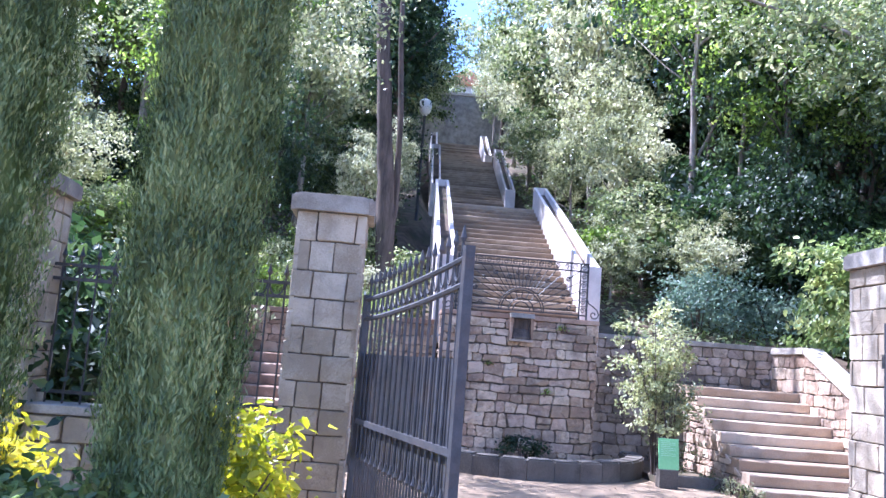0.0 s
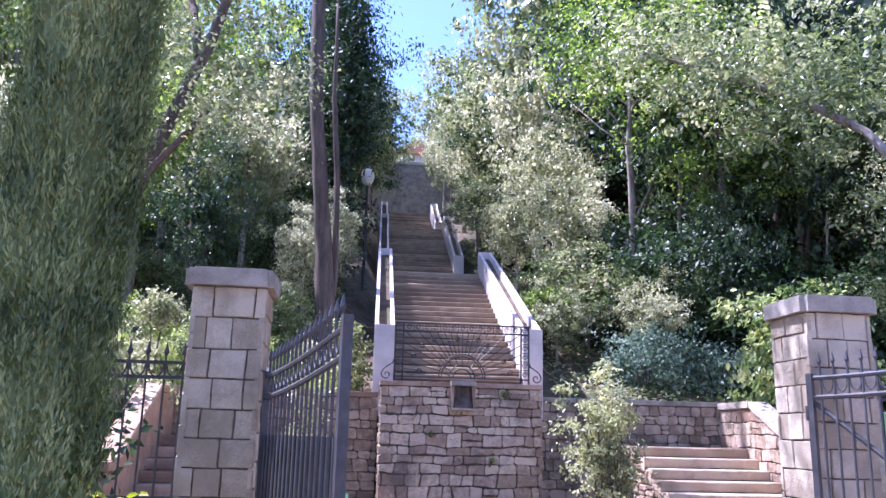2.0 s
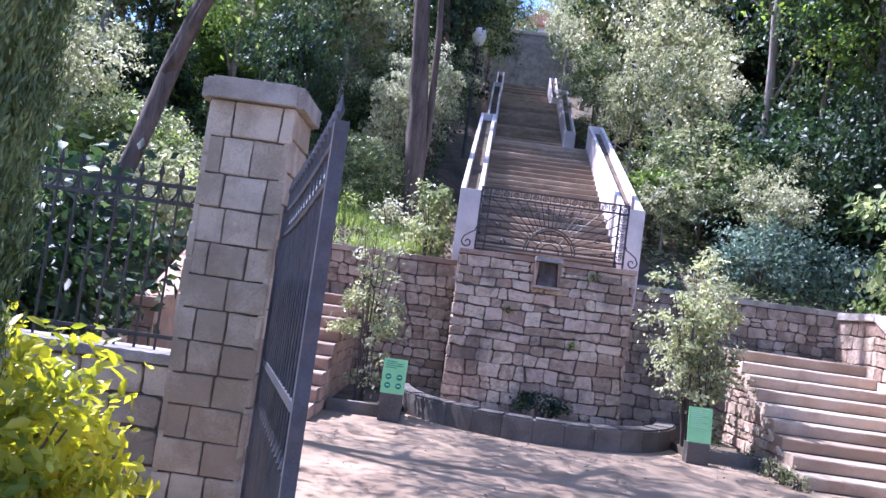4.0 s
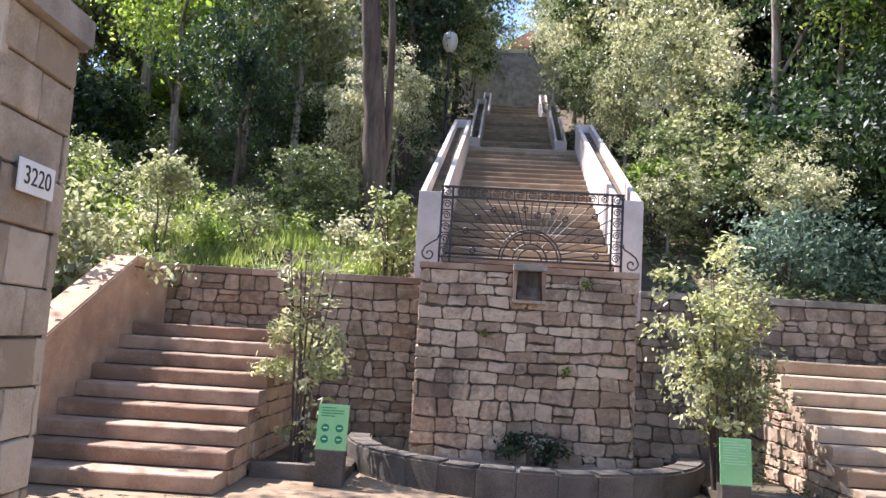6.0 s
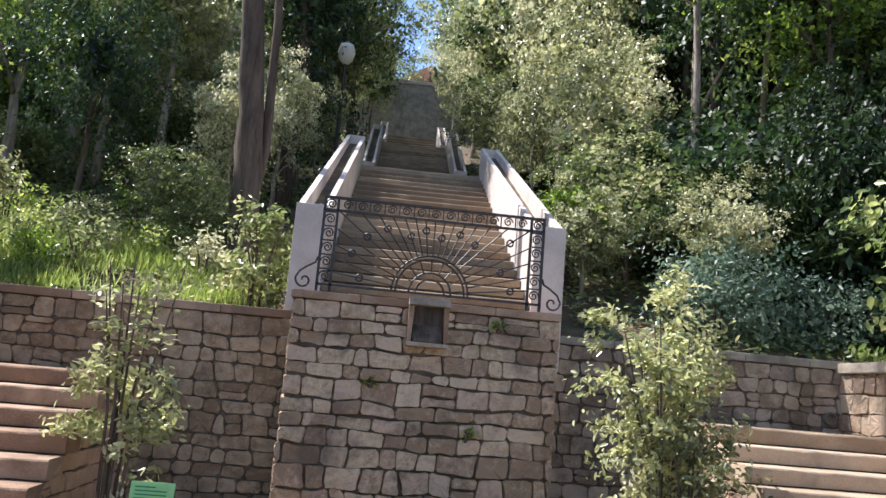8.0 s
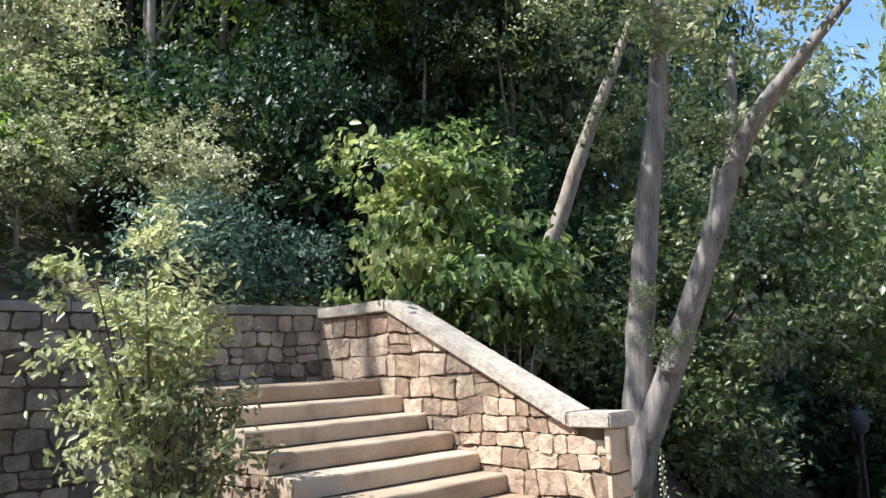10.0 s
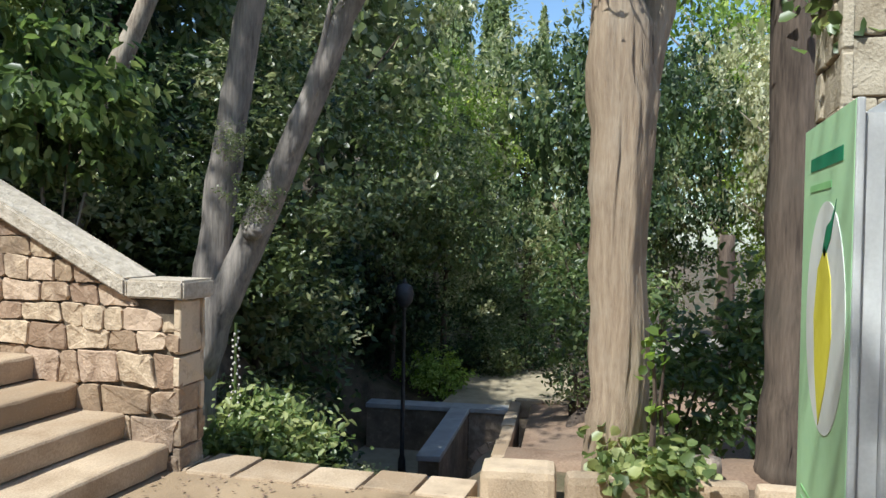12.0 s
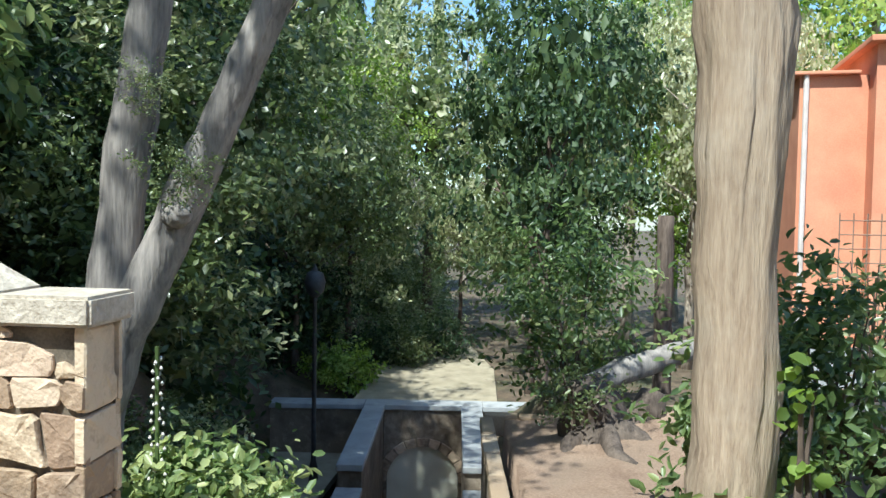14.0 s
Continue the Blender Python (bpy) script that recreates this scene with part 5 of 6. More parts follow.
# far cypresses and the bare twiggy tree in the distance
for k, (x, y, h, r) in enumerate(((43, 18.9, 19.5, 1.15), (44, 16.9, 18.5, 1.2), (46, 14.6, 17, 0.45), (40, 21.5, 16, 1.3), (43, 19.9, 17, 1.2))):
    t = thing("far_cypress", Matrix.Translation((x, y, -3)), "tall dark cypress standing beyond the low garden", "tree", "far cypresses")
    rng = np.random.default_rng(600 + k)
    n = 9000
    z = h * rng.uniform(0.03, 1, n)
    a = rng.uniform(0, 6.283, n)
    rr = r * np.sqrt(np.maximum(0, 1 - (z / h) ** 2.5)) * rng.uniform(0.7, 1.05, n) * (1 + 0.15 * np.sin(a * 5 + z * 2.2))
    me = leaf_mesh("foliage", np.stack([np.cos(a) * rr, np.sin(a) * rr, z], 1), np.stack([np.cos(a), np.sin(a), np.full(n, 0.3)], 1) + rng.normal(size=(n, 3)) * 0.5, 0.45, 0.16, rng, up=np.tile(np.array([0, 0, 1.0]), (n, 1)))
    me.materials.append(L_CYP)
    f = new("foliage", me)
    f.parent = t
    part("trunk", tube(bmesh.new(), [(0, 0, -0.5), (0, 0, h * 0.9)], [0.25, 0.05], 8), BARK_DARK, t)
t = thing("bare_tree", Matrix.Translation((46, 13.0, -3)), "bare grey twiggy tree in the distance", "tree")
b = limbs(640, 13, 0.2, (0.3, 0), forks=26, reach=3.0, start=0.4)
rb = random.Random(9)
for k in range(170):
    a, h = rb.uniform(0, 6.28), rb.uniform(7, 13)
    p = Vector((math.cos(a) * rb.uniform(0, 1.8), math.sin(a) * rb.uniform(0, 1.8), h))
    tube(b, [p, p + Vector((math.cos(a) * 0.9, math.sin(a) * 0.9, rb.uniform(0.6, 1.6)))], [0.03, 0.008], 4)
part("trunk", b, BARK, t)

# ---- east edge: kerb stones, dirt bed, ivy ----
ek = thing("forecourt_edge", label="row of worn pale edging stones along the forecourt", category="kerb", kind="structure")
re = random.Random(21)
y = 9.05
while y < 10.85:
    ln = re.uniform(0.28, 0.5)
    y1 = min(y + ln, 10.86)
    part("edging_stone", slab(4.86 + re.uniform(-0.03, 0.03), y, -0.25, 5.22 + re.uniform(-0.03, 0.03), y1 - 0.02, 0.012 + re.uniform(0, 0.012), 0.02), STEP, ek)
    y = y1
rw = thing("wall_edge", label="rubble retaining wall below the forecourt edge", category="wall", kind="structure")
part("core", slab(5.0, 9.0, -3.0, 5.14, 10.9, -0.26), MORTAR, rw)
bk = thing("bed_kerb", label="rough pale stone kerb of the planted bed", category="kerb", kind="structure")
for (x0, y0), (x1, y1), h, w in (((4.93, 8.98), (4.99, 8.55), 0.17, 0.30), ((5.02, 8.50), (5.12, 8.0), 0.15, 0.16), ((5.13, 7.97), (5.22, 7.5), 0.13, 0.15), ((5.23, 7.47), (5.25, 6.95), 0.12, 0.15)):
    d = Vector((x1 - x0, y1 - y0, 0))
    o = part("kerb_stone", slab(0, 0, -0.25, d.length, w, h, 0.05), STEP, bk)
    o.matrix_local = Matrix.Translation((x0, y0, 0)) @ Euler((0, 0, math.atan2(d.y, d.x))).to_matrix().to_4x4()
db = thing("dirt_bed", label="bank of reddish bare earth with a pale stone edge", category="ground", kind="structure")
vs, fs = [], []
NX, NY = 26, 22
for j in range(NY):
    for i in range(NX):
        x = 5.5 + 4.15 * i / (NX - 1)
        yy = 6.0 + (3.12 + 0.109 * (x - 5.5)) * j / (NY - 1)
        edge = sm(0.55, 1.0, j / (NY - 1))
        zz = ground_z(x, min(yy, 8.8)) + 0.05 - 0.03 * edge + (1 - edge) * (0.10 * noise.noise(Vector((x * 1.3, yy * 1.3, 3))) + 0.28 * math.exp(-((x - 9.2) ** 2 + (yy - 7.9) ** 2) / 0.5))
        if i == 0:
            x, zz = x + 0.19, -1.0
        if j == NY - 1:
            yy, zz = yy - 0.10, zz - 2.0
        vs.append((x, yy, zz))
for j in range(NY - 1):
    for i in range(NX - 1):
        fs.append((j * NX + i, j * NX + i + 1, (j + 1) * NX + i + 1, (j + 1) * NX + i))
me = bpy.data.meshes.new("soil")
me.from_pydata(vs, [], fs)
me.materials.append(DIRT)
me.shade_smooth()
o = new("soil", me)
o.parent = db
rk = random.Random(14)
for k in range(5):
    xa = 6.75 + 0.575 * k
    o = part("edge_stone", slab(0, 0, -0.10, 0.562, 0.13 + rk.uniform(-0.015, 0.015), rk.uniform(0.0, 0.02), 0.018), STEP, db)
    o.matrix_local = Matrix.Translation((xa, 9.285 + 0.109 * (xa - 7.5), ground_z(xa + 0.3, 8.8) + 0.035)) @ Euler((0, 0, math.atan(0.109))).to_matrix().to_4x4()
def gnarled(pts, radii, seed, n=14, amount=0.30):
    """A knotted, bark-ridged length of wood along pts."""
    pts = [Vector(p) for p in pts]
    fine, fr = [], []
    for i in range(len(pts) - 1):
        for k in range(5):
            f = k / 5
            fine.append(pts[i].lerp(pts[i + 1], f))
            fr.append(radii[i] + (radii[i + 1] - radii[i]) * f)
    b = tube(bmesh.new(), fine + [pts[-1]], fr + [radii[-1]], n)
    for v in b.verts:
        q = v.co * 4.0 + Vector((seed, 0, 0))
        v.co += Vector((noise.noise(q), noise.noise(q + Vector((7, 3, 1))), 0.6 * noise.noise(q + Vector((2, 9, 5))))) * amount * radii[0]
    return b


for k in range(3):
    part("end_stone", slab(9.62 + rk.uniform(-0.02, 0.02), 8.62 + 0.33 * k, -0.62, 9.76, 8.94 + 0.33 * k, -0.415 + rk.uniform(0, 0.02), 0.02), STEP, db)
o = part("retaining_face", slab(0, 0.02, -3.0, 2.87, 0.10, -0.102), STONE_DARK, db, "dark rubble face below the edge stones")
o.matrix_local = Matrix.Translation((6.75, 9.285 + 0.109 * (6.75 - 7.5), ground_z(7.4, 8.8) + 0.035)) @ Euler((0, 0, math.atan(0.109))).to_matrix().to_4x4()
st = thing("tree_stump", Matrix.Translation((9.0, 8.55, -0.45)), "gnarled old stump with spreading roots on the bare earth", "stump")
part("stump", gnarled([(0, 0, -0.15), (0.05, 0.05, 0.22), (0.12, 0.18, 0.52)], [0.36, 0.25, 0.17], 3, 18), BARK_RED, st, smooth=True)
part("stump_spur", gnarled([(0.10, -0.25, -0.1), (0.16, -0.42, 0.22), (0.20, -0.50, 0.40)], [0.24, 0.19, 0.12], 9, 16), BARK_RED, st, smooth=True)
for k, (a, ln, r) in enumerate(((3.3, 1.05, 0.10), (4.1, 1.0, 0.13), (4.9, 1.15, 0.12), (2.3, 0.75, 0.09), (5.7, 0.9, 0.12), (0.6, 0.8, 0.10))):
    part("root", gnarled([(0.16 * math.cos(a), 0.16 * math.sin(a), 0.12), (0.5 * ln * math.cos(a), 0.5 * ln * math.sin(a), 0.02), (ln * math.cos(a + 0.3), ln * math.sin(a + 0.3), -0.12)], [r, r * 0.8, r * 0.35], 20 + k, 10), BARK_RED, st, smooth=True)
lg = thing("fallen_log", Matrix.Translation((9.9, 8.2, -0.02)), "pale weathered log lying on the bank", "log")
part("log", gnarled([(-0.25, 0.55, -0.14), (0, 0.1, 0.02), (0.25, -0.45, 0.17), (0.5, -0.95, 0.26)], [0.10, 0.125, 0.12, 0.09], 31, 14, 0.30), BARK_GREY, lg, smooth=True)
cs = thing("cut_stump", Matrix.Translation((5.62, 7.72, 0)), "small pale sawn stump in the bed", "stump")
part("stump", lathe(bmesh.new(), [(0.10, -0.1), (0.09, 0.12), (0.085, 0.16)], 14), BARK, cs, smooth=True)
leafy("sapling", "leafy young sapling on the bare bank", "shrub", (10.4, 8.75, -0.5), (0.85, 0.9, 1.0), 130, 30, 0.085, 0.22, L_BROAD, 440, stems=6, z=1.15, core=0, hollow=0.2)
leafy("stump_shoot", "leafy shoots growing over the old stump", "plant", (8.85, 8.75, -0.4), (0.28, 0.28, 0.28), 30, 20, 0.055, 0.12, L_OAK, 452, stems=4, z=0.42, core=0)
leafy("ivy_plant", "ivy with pale heart-shaped leaves at the foot of the old trunk", "ivy", (5.40, 8.10, 0.0), (0.42, 0.36, 0.15), 60, 18, 0.075, 0.12, L_BROAD, 441, stems=4, z=0.12, width=0.9, core=0)
leafy("ivy_plant", "ivy climbing the old cypress trunk", "ivy", (5.42, 8.02, 0.2), (0.08, 0.08, 0.34), 6, 7, 0.07, 0.07, L_LIGHT, 442, stems=3, z=0.45, width=0.9, core=0)
leafy("ivy_plant", "ivy hanging on the fence pillar and the brown trunk", "ivy", (4.40, 7.05, 0.0), (0.34, 0.34, 0.35), 60, 16, 0.075, 0.13, L_BROAD, 443, stems=4, z=2.62, width=0.9, core=0)
leafy("ivy_plant", "ivy climbing high on the brown trunk", "ivy", (5.86, 7.22, 2.2), (0.16, 0.16, 0.75), 26, 12, 0.075, 0.10, L_BROAD, 451, stems=3, z=1.2, width=0.9, core=0)
leafy("bed_shrub", "glossy laurel shrub behind the old trunk", "shrub", (6.9, 7.9, -0.4), (0.5, 0.5, 0.6), 80, 24, 0.09, 0.18, L_BROAD, 444, stems=6, z=0.65, core=0)
leafy("bed_shrub", "glossy laurel shrub by the brown trunk", "shrub", (7.4, 7.2, -0.4), (0.55, 0.5, 0.8), 80, 24, 0.10, 0.2, L_BROAD, 445, stems=6, z=0.9, core=0)
leafy("bed_shrub", "twiggy shrub in front of the orange house", "shrub", (9.9, 6.0, -0.4), (0.7, 0.5, 0.6), 26, 14, 0.10, 0.2, L_OAK, 446, stems=10, z=1.2, core=0)
leafy("acanthus", "lush green acanthus with large leaves beside the parapet", "plant", (6.15, 10.95, -0.55), (0.50, 0.42, 0.34), 100, 26, 0.08, 0.20, L_BROAD, 447, stems=5, z=0.35, core=0, width=0.5)
leafy("acanthus", "green low plants below the forecourt edge", "plant", (6.75, 11.3, -0.75), (0.6, 0.45, 0.30), 110, 24, 0.085, 0.20, L_BROAD, 448, stems=5, z=0.4, core=0)
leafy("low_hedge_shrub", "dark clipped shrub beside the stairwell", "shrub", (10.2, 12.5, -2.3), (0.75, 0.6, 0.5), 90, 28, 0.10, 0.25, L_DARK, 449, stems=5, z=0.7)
leafy("low_hedge_shrub", "bright green clipped shrub beyond the stairwell", "shrub", (21.3, 13.7, -2.85), (0.8, 0.9, 0.55), 70, 26, 0.12, 0.25, L_LIGHT, 450, stems=5, z=0.55)
for k, (x, y, s) in enumerate(((22.6, 14.3, 0.7), (24.0, 14.8, 0.9), (25.6, 15.4, 1.0), (22.0, 15.6, 0.9), (23.4, 16.4, 1.1), (27.4, 15.8, 1.0), (24.4, 12.6, 0.8), (25.8, 12.0, 1.0), (26.0, 13.6, 1.1), (24.6, 13.6, 0.9), (27.6, 12.8, 1.2))):
    leafy("garden_shrub", "dense green shrub on the slope beside the garden path", "shrub", (x, y, ground_z(x, y) - 0.1), (s, s, s * 0.8), 70, 30, 0.10, 0.26, (L_OAK, L_DARK)[k % 2], 760 + k, "garden shrubs", stems=5, z=s * 0.7)
fs_ = thing("flower_spike", Matrix.Translation((6.05, 11.15, -0.3)), "tall pale acanthus flower spike", "flower")
fl = bpy.data.meshes.new("floret")
fb = lathe(bmesh.new(), [(0.003, -0.011), (0.010, 0.0), (0.004, 0.013)], 6)
fb.to_mesh(fl)
fb.free()
fl.materials.append(SHUTTER)
for k in range(40):
    a, zz = k * 2.4, 0.35 + 0.017 * k
    o = new("floret", fl)
    o.parent = fs_
    o.location = (0.045 * (1 - 0.014 * k) * math.cos(a), 0.045 * (1 - 0.014 * k) * math.sin(a), zz)
part("stalk", tube(bmesh.new(), [(0, 0, 0), (0, 0, 1.08)], 0.012, 6), L_BROAD, fs_)

# post by the bed
pp = thing("dead_trunk", Matrix.Translation((17.3, 6.75, ground_z(17.3, 6.75) - 0.1)), "dark broken dead tree trunk standing in the low garden", "trunk")
part("post", gnarled([(0, 0, 0), (0.02, 0, 1.6), (-0.03, 0.02, 3.0), (0.0, 0, 1.62 - ground_z(17.3, 6.75))], [0.22, 0.175, 0.165, 0.15], 5, 14, 0.12), BARK_DARK, pp, smooth=True)

# stairwell with the arched niche
WM = pose(15.3, 11.12, 0, 0, 0, 5.6)
sw = thing("stairwell_walls", WM, "sunken stairwell walls with smooth grey copings", "wall", kind="structure")
for sg in (-1, 1):
    part("side_wall", slab(0, sg * 0.87, -6.7, 4.2, sg * 1.27, -2.87), STONE_DARK, sw)
    part("coping", slab(-0.06, sg * 0.84, -2.865, 4.25, sg * 1.30, -2.75, 0.02), CONCRETE, sw)
    part("step_block", slab(-0.75, sg * 0.87, -6.7, -0.01, sg * 1.27, -3.25), STONE_DARK, sw)
    part("step_coping", slab(-0.80, sg * 0.84, -3.245, -0.065, sg * 1.30, -3.13, 0.02), CONCRETE, sw)
    part("flank_wall", slab(4.26, sg * 1.32, -6.7, 4.7, sg * 3.4, -2.87), STONE_DARK, sw)
    part("flank_coping", slab(4.2, sg * 1.32, -2.865, 4.76, sg * 3.42, -2.75, 0.02), CONCRETE, sw)
arch = [(-0.80, -6.7), (-0.80, -4.48)] + [(-0.80 * math.cos(math.pi * k / 14), -4.48 + 0.80 * math.sin(math.pi * k / 14)) for k in range(1, 14)] + [(0.80, -4.48), (0.80, -6.7)]
b = bmesh.new()
top = [(-0.865, -6.7), (-0.865, -2.87), (0.865, -2.87), (0.865, -6.7)]
outer = [bm_v for bm_v in arch[::-1]]
prism(b, top[0:4] + outer, 0, 4.26, 4.6)
part("arch_wall", b, STONE_DARK, sw)
for k in range(11):
    a0, a1 = math.pi * k / 11 + 0.02, math.pi * (k + 1) / 11 - 0.02
    part("arch_stone", prism(bmesh.new(), [(r * math.cos(a), -4.48 + r * math.sin(a)) for r, a in ((0.81, a0), (0.81, a1), (1.0, a1), (1.0, a0))], 0, 4.20, 4.255), STONE, sw)
part("arch_coping", slab(4.2, -1.315, -2.86, 4.76, 1.315, -2.745, 0.02), CONCRETE, sw)
part("niche_panel", slab(4.29, -0.79, -6.7, 4.34, 0.79, -3.69), CREAM, sw, "pale sandy plaster panel in the arch")
lf = thing("floor_low_path", label="beige gravel floor of the low garden path", category="path", kind="structure")
part("well_floor", slab(14.9, 9.6, -6.72, 19.6, 13.0, -6.6), PATH, lf)
part("side_court", slab(14.5, 13.1, -4.0, 19.9, 17, -3.86), PATH, lf)
part("upper_path", prism(bmesh.new(), [(19.8, 9.9), (19.8, 13.2), (23, 13.3), (28, 14.2), (38, 17), (38, 15), (29, 11.4), (24, 10.2)], 2, -2.95, -2.77), PATH, lf)
lst = thing("lower_stairs", label="stone steps going down to the sunken stairwell", category="stairs", kind="structure")
for k in range(24):
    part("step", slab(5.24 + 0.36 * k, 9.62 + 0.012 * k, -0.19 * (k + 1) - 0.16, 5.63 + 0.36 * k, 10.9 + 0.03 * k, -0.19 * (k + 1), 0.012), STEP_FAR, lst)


def street_lamp(at, h, label, r=0.05, globe=GLOBE):
    t = thing("street_lamp", Matrix.Translation(at), label, "lamp", "park lamps")
    part("pole", lathe(bmesh.new(), [(r * 1.9, 0), (r * 1.7, 0.3), (r, 0.42), (r * 0.8, h - 0.5), (r * 1.1, h - 0.45), (r * 0.6, h - 0.4)], 12), IRON, t, smooth=True)
    part("globe", lathe(bmesh.new(), [(0.06, h - 0.42), (0.17, h - 0.30), (0.21, h - 0.12), (0.17, h + 0.06), (0.05, h + 0.12)], 14), globe, t, smooth=True)
    part("finial", lathe(bmesh.new(), [(0.06, h + 0.118), (0.05, h + 0.15), (0.01, h + 0.24)], 10), IRON, t)
    return t


street_lamp((17.5, 13.45, -3.88), 4.1, "black iron park lamp with a dark lantern in the low garden", globe=IRON_GREY)
street_lamp((-1.62, 24.2, 5.4), 4.1, "black iron park lamp with a pale globe beside the stairs")

# orange house beyond the fence
oh = thing("orange_house", pose(16.8, 3.35, 0, 0, 0, -8), "orange rendered house wall seen behind the trees", "house")
part("wall", slab(0, -6, -1.5, 6, 0, 4.55), ORANGE, oh)
part("wing_wall", slab(0.5, 0.004, -1.5, 6, 1.15, 4.1), ORANGE, oh, "darker salmon render")
part("roof", slab(-0.25, -6.3, 4.555, 6.2, 0.15, 4.66, 0.02), ORANGE, oh)
part("wing_roof", slab(0.35, 0.16, 4.105, 6.2, 1.3, 4.17, 0.02), ORANGE, oh)
part("drainpipe", tube(bmesh.new(), [(0.44, 1.05, -1.4), (0.44, 1.05, 4.1)], 0.05, 8), PLASTER, oh)
part("plinth", slab(-0.04, -6, -1.5, -0.004, 1.1, -0.75), CONCRETE, oh)
mf = thing("mesh_fence", pose(13.9, 4.9, -0.9, 0, 0, -82), "rusty welded mesh fence in front of the orange house", "fence")
for k in range(16):
    part("wire", tube(bmesh.new(), [(0.2 * k, 0, 0), (0.2 * k, 0, 2.5)], 0.010, 5), DIRT, mf)
for k in range(13):
    part("wire", tube(bmesh.new(), [(0, 0.012, 0.2 * k), (3.0, 0.012, 0.2 * k)], 0.010, 5), DIRT, mf)


# ---- signs ----
def small_sign(x, y, z0, label, icons, lean):
    s = thing("plant_sign", pose(x, y, 0, 0, 0, 0), label, "sign", "green signs")
    # foot coloured dark to stand for the shadow under the board
    part("foot", slab(-0.14, -0.02, 0, 0.14, 0.16, z0 - 0.005, 0.012), RIM, s)
    o = part("board", slab(-0.152, -0.008, 0, 0.152, 0.008, 0.44, 0.004), GREEN, s)
    m = Matrix.Translation((0, 0.0, z0)) @ pose(0, 0, 0, -lean)
    o.matrix_local = m
    for k in range(9 if not icons else 4):
        w = 0.11 if k % 3 else 0.07
        q = part("text_line", slab(-0.12, -0.012, 0.40 - 0.026 * k, -0.12 + 2 * w, -0.0085, 0.408 - 0.026 * k), GREEN_DARK if icons else MINT, s)
        q.matrix_local = m
    if icons:
        for i in (-1, 1):
            for j in (0, 1):
                b = bmesh.new()
                bmesh.ops.create_cone(b, cap_ends=True, segments=20, radius1=0.038, radius2=0.038, depth=0.004, matrix=Matrix.Translation((i * 0.07, -0.011, 0.10 + 0.11 * j)) @ pose(0, 0, 0, 90))
                q = part("pictogram", b, GREEN_DARK, s)
                q.matrix_local = m
                q = part("pictogram_mark", slab(i * 0.07 - 0.02, -0.0165, 0.095 + 0.11 * j, i * 0.07 + 0.022, -0.0135, 0.109 + 0.11 * j), MINT, s)
                q.matrix_local = m
    return s


small_sign(-2.015, 11.75, 0.35, "green sign board with four round pictograms on a dark block", True, 8)
small_sign(1.91, 11.75, 0.27, "green sign board with lines of text on a dark block", False, 8)

# two painted boards on a grey metal core
bg = thing("park_sign", pose(2.90, 7.51, 0), "tall pale green park sign with a painted lemon", "sign")
part("front_panel", slab(0, -0.022, 0.10, 0.80, 0.0, 1.90, 0.005), METAL, bg, "white-edged board")
part("back_panel", slab(0, -0.105, 0.10, 0.80, -0.083, 1.90, 0.005), METAL, bg, "white-edged board")
part("frame", slab(0.030, -0.081, 0.0, 0.770, -0.024, 1.86), METAL, bg, "grey steel frame")
part("front_print", slab(0.004, 0.0008, 0.104, 0.796, 0.0030, 1.896), MINT, bg, "pale green print")
part("back_print", slab(0.004, -0.108, 0.104, 0.796, -0.1058, 1.896), GREEN, bg, "green print")
b = bmesh.new()
bmesh.ops.create_cone(b, cap_ends=True, segments=36, radius1=0.5, radius2=0.5, depth=0.002, matrix=Matrix.Translation((0.36, 0.0045, 1.26)) @ pose(0, 0, 0, 90) @ Matrix.Diagonal((0.62, 0.74, 1, 1)))
part("white_oval", b, WHITE, bg)
for nm, mt, pts in (("lemon", YELLOW, [(0.40, 0.78), (0.48, 0.94), (0.52, 1.12), (0.47, 1.28), (0.36, 1.36), (0.26, 1.26), (0.23, 1.08), (0.30, 0.92)]), ("lemon_leaf", GREEN_DARK, [(0.36, 1.32), (0.28, 1.38), (0.20, 1.50), (0.27, 1.44), (0.34, 1.42), (0.40, 1.34)])):
    part(nm, prism(bmesh.new(), [(u, v + 0.13) for u, v in pts], 1, 0.0060, 0.0075), mt, bg)
for k, (xa, xb, zz, hh) in enumerate(((0.14, 0.66, 1.74, 0.045), (0.30, 0.66, 1.67, 0.022), (0.42, 0.70, 0.62, 0.012), (0.42, 0.70, 0.58, 0.012), (0.42, 0.70, 0.54, 0.012), (0.40, 0.66, 0.28, 0.03))):
    part("text_line", slab(xa, 0.0036, zz, xb, 0.0050, zz + hh), GREEN_DARK if k < 1 else GREEN, bg)

# house number tile on the pillar
nt_ = thing("number_tile", pose(-2.615, 7.02, 2.02, 0, 0, 90), "white ceramic house number tile on the pillar", "tile")
part("tile", slab(-0.14, -0.012, -0.07, 0.14, 0.0, 0.07, 0.004), WHITE, nt_)
cu = bpy.data.curves.new("digits", "FONT")
cu.body, cu.size, cu.align_x, cu.align_y, cu.extrude = "3220", 0.11, "CENTER", "CENTER", 0.001
tmp = bpy.data.objects.new("digits", cu)
me = bpy.data.meshes.new_from_object(tmp)
bpy.data.objects.remove(tmp)
me.materials.append(IRON)
o = new("digits", me)
o.parent = nt_
o.matrix_local = Matrix.Translation((0, -0.0135, 0)) @ pose(0, 0, 0, 90)

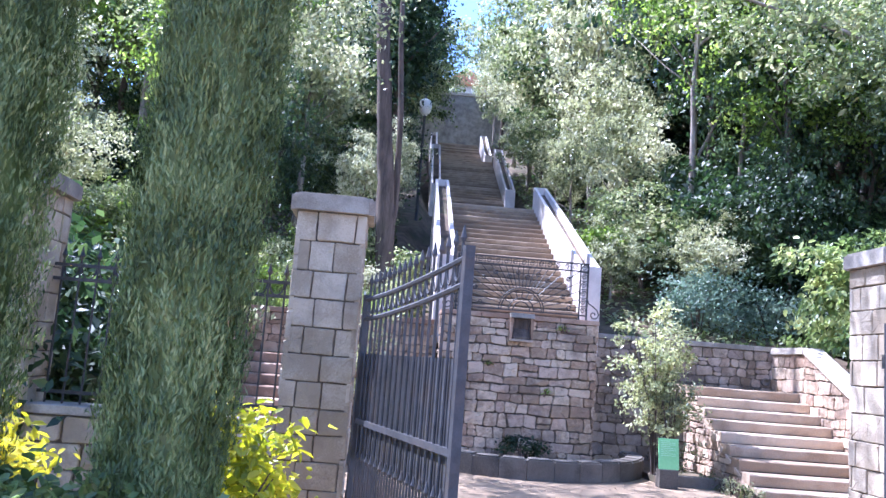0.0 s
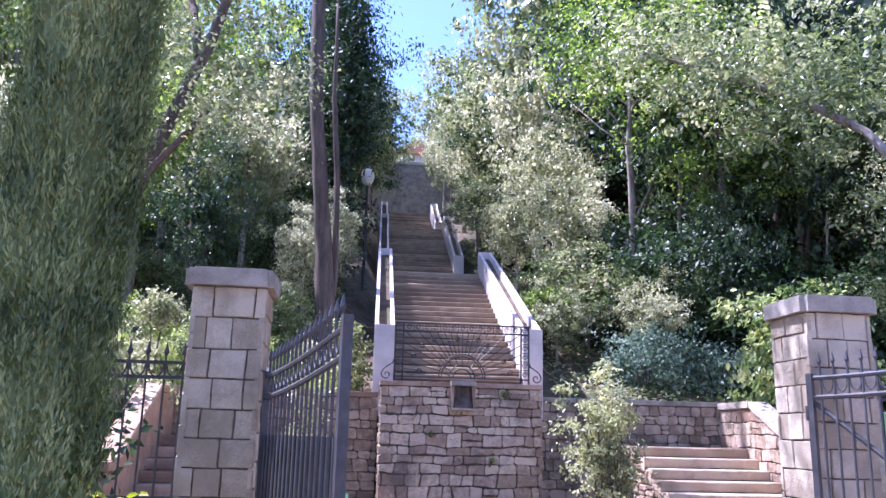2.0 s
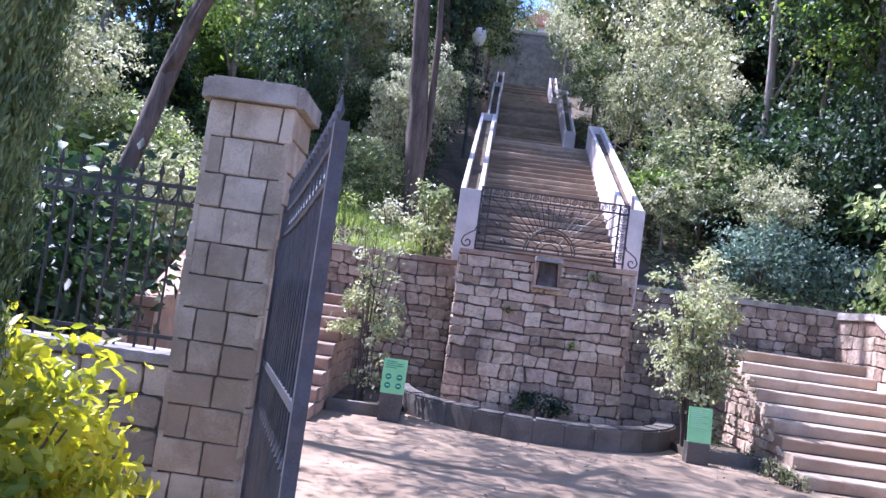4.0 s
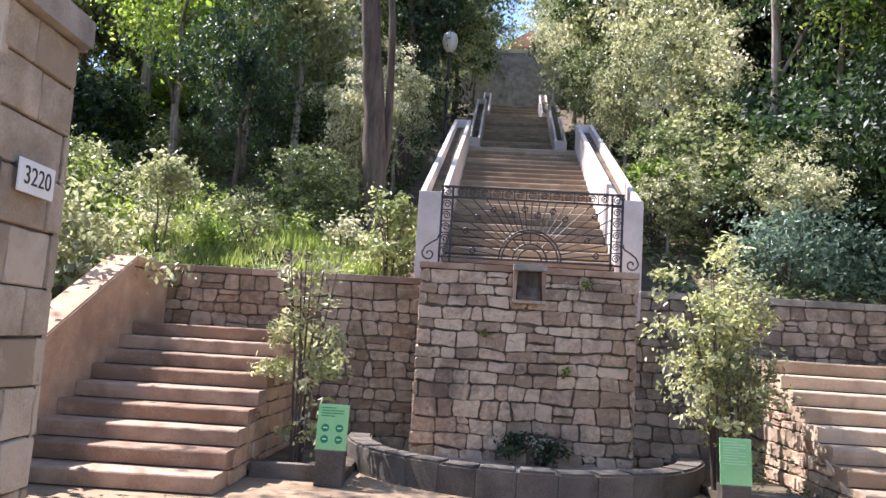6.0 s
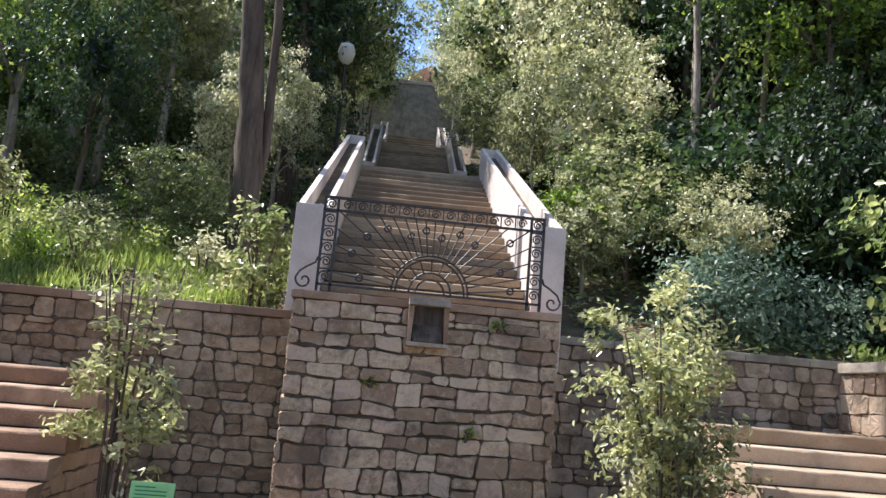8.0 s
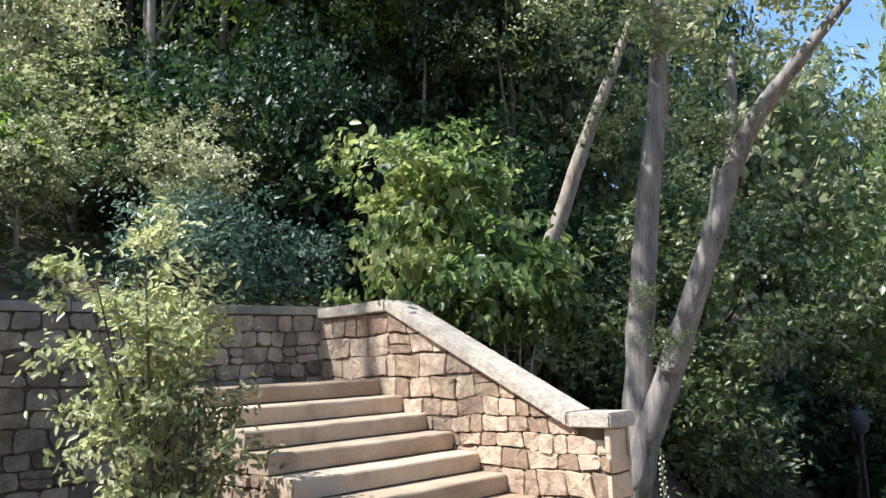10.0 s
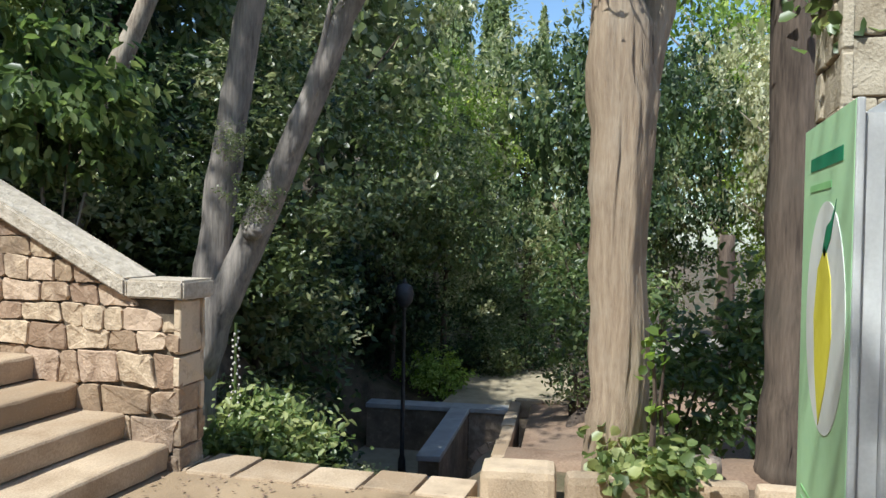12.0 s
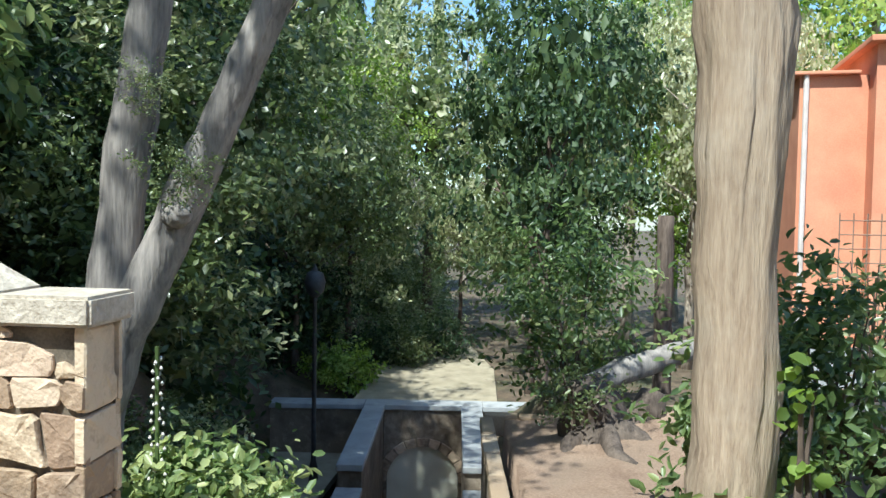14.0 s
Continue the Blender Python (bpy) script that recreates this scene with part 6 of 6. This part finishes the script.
# planted strips beside the basin
for sg in (-1, 1):
    pb = thing("plant_bed", label="narrow soil bed with an added low dark kerb beside the basin", category="bed", kind="structure")
    xa, xb = (1.9, 2.86) if sg > 0 else (-2.86, -1.9)
    # added kerb, coloured dark so that it sinks into the shadow by the signs
    part("kerb", slab(xa, 11.98, -0.1, xb, 12.10, 0.16, 0.015), RIM, pb)
    part("soil", slab(xa, 12.102, -0.1, xb, 14.55, 0.10), SOIL, pb)

# weeds at the foot of the east stairs, tufts in the fountain wall
rq = random.Random(52)
for k in range(7):
    leafy("stair_weed", "small scrubby weed at the foot of the stone steps", "weeds", (2.74 + rq.uniform(-0.08, 0.06), 10.85 + 0.24 * k, 0.0), (0.13, 0.12, 0.10 + 0.02 * rq.random()), 12, 12, 0.045, 0.07, rq.choice((L_OAK, L_OLIVE)), 800 + k, "stair weeds", stems=4, z=0.1, core=0)
for k, (x, z) in enumerate(((0.72, 2.28), (0.52, 1.16), (-0.55, 1.62))):
    leafy("wall_tuft", "small green tuft growing from a joint of the fountain wall", "weeds", (x, 13.975, z), (0.07, 0.03, 0.045), 8, 9, 0.04, 0.05, L_LIGHT, 820 + k, "wall tufts", stems=2, z=0.03, core=0)

leafy("basin_plants", "dark damp ferns growing at the back of the basin", "plants", (0.1, 13.72, 0.06), (0.55, 0.14, 0.20), 40, 20, 0.06, 0.10, L_DARK, 830, stems=5, z=0.2, core=0)

# drain mouth in the east retaining wall
dr = thing("drain_pipe", pose(4.72, 14.585, 1.66, 90), "short dark drain pipe in the retaining wall", "pipe")
b = lathe(bmesh.new(), [(0.045, -0.06), (0.075, -0.06), (0.075, 0.05), (0.055, 0.05), (0.052, 0.0), (0.01, 0.0)], 16)
part("pipe", b, RIM, dr, smooth=True)

# grass and litter
rg = np.random.default_rng(88)
n = 22000
gx_ = rg.uniform(-7.2, -1.7, n)
gy_ = rg.uniform(15.35, 19.5, n)
clump = np.sin(gx_ * 3.1) * np.sin(gy_ * 2.7) + rg.uniform(-1, 1.2, n)
keep = clump > 0.15
gx_, gy_ = gx_[keep], gy_[keep]
hh = 0.10 + 0.16 * rg.random(len(gx_)) + 0.25 * np.exp(-((gx_ + 3.9) ** 2 + (gy_ - 17) ** 2) / 1.5)
cen = np.stack([gx_, gy_, np.array([ground_z(a, b_) for a, b_ in zip(gx_, gy_)]) + hh * 0.5], 1)
me = leaf_mesh("grass", cen, np.stack([rg.normal(size=len(gx_)), rg.normal(size=len(gx_)), 0.2 * rg.normal(size=len(gx_))], 1), 0.26, 0.02, rg, up=np.tile(np.array([0, 0, 1.0]), (len(gx_), 1)))
me.materials.append(L_GRASS)
tagged(new("grass", me), "tall pale green grass on the sunny bank", "grass", kind="stuff")
n = 1500
lx = np.concatenate([rg.uniform(-5, 5, 900), rg.uniform(-2.8, 2.9, 400), rg.uniform(2.9, 5.2, 200)])
ly = np.concatenate([rg.uniform(7.5, 11, 900), rg.uniform(10.8, 12.3, 400), rg.uniform(9.8, 10.9, 200)])
lit = leaf_mesh("fallen_leaves", np.stack([lx, ly, np.full(n, 0.012)], 1), np.stack([rg.normal(size=n) * 0.25, rg.normal(size=n) * 0.25, np.ones(n)], 1), 0.036, 0.018, rg)
lit.materials.append(DIRT)
tagged(new("fallen_leaves", lit), "scattered dry brown leaves on the sand", "leaves", kind="stuff")
n = 60000
x_ = np.concatenate([rg.uniform(-16, -2.2, n // 2), rg.uniform(2.2, 16, n // 2)])
y_ = rg.uniform(15.3, 34, n)
ok = np.abs(x_ - (y_ - 14.3) * 0.034) > 1.75
x_, y_ = x_[ok], y_[ok]
z_ = np.array([ground_z(a, b_) for a, b_ in zip(x_, y_)])
me = leaf_mesh("ground_ivy", np.stack([x_, y_, z_ + 0.08], 1), rg.normal(size=(len(x_), 3)) * 0.5 + np.array([0, -0.3, 1.0]), 0.13, 0.08, rg)
me.materials.append(L_OAK)
tagged(new("ground_ivy", me), "low green ground cover on the wooded slope", "ground cover", kind="stuff")
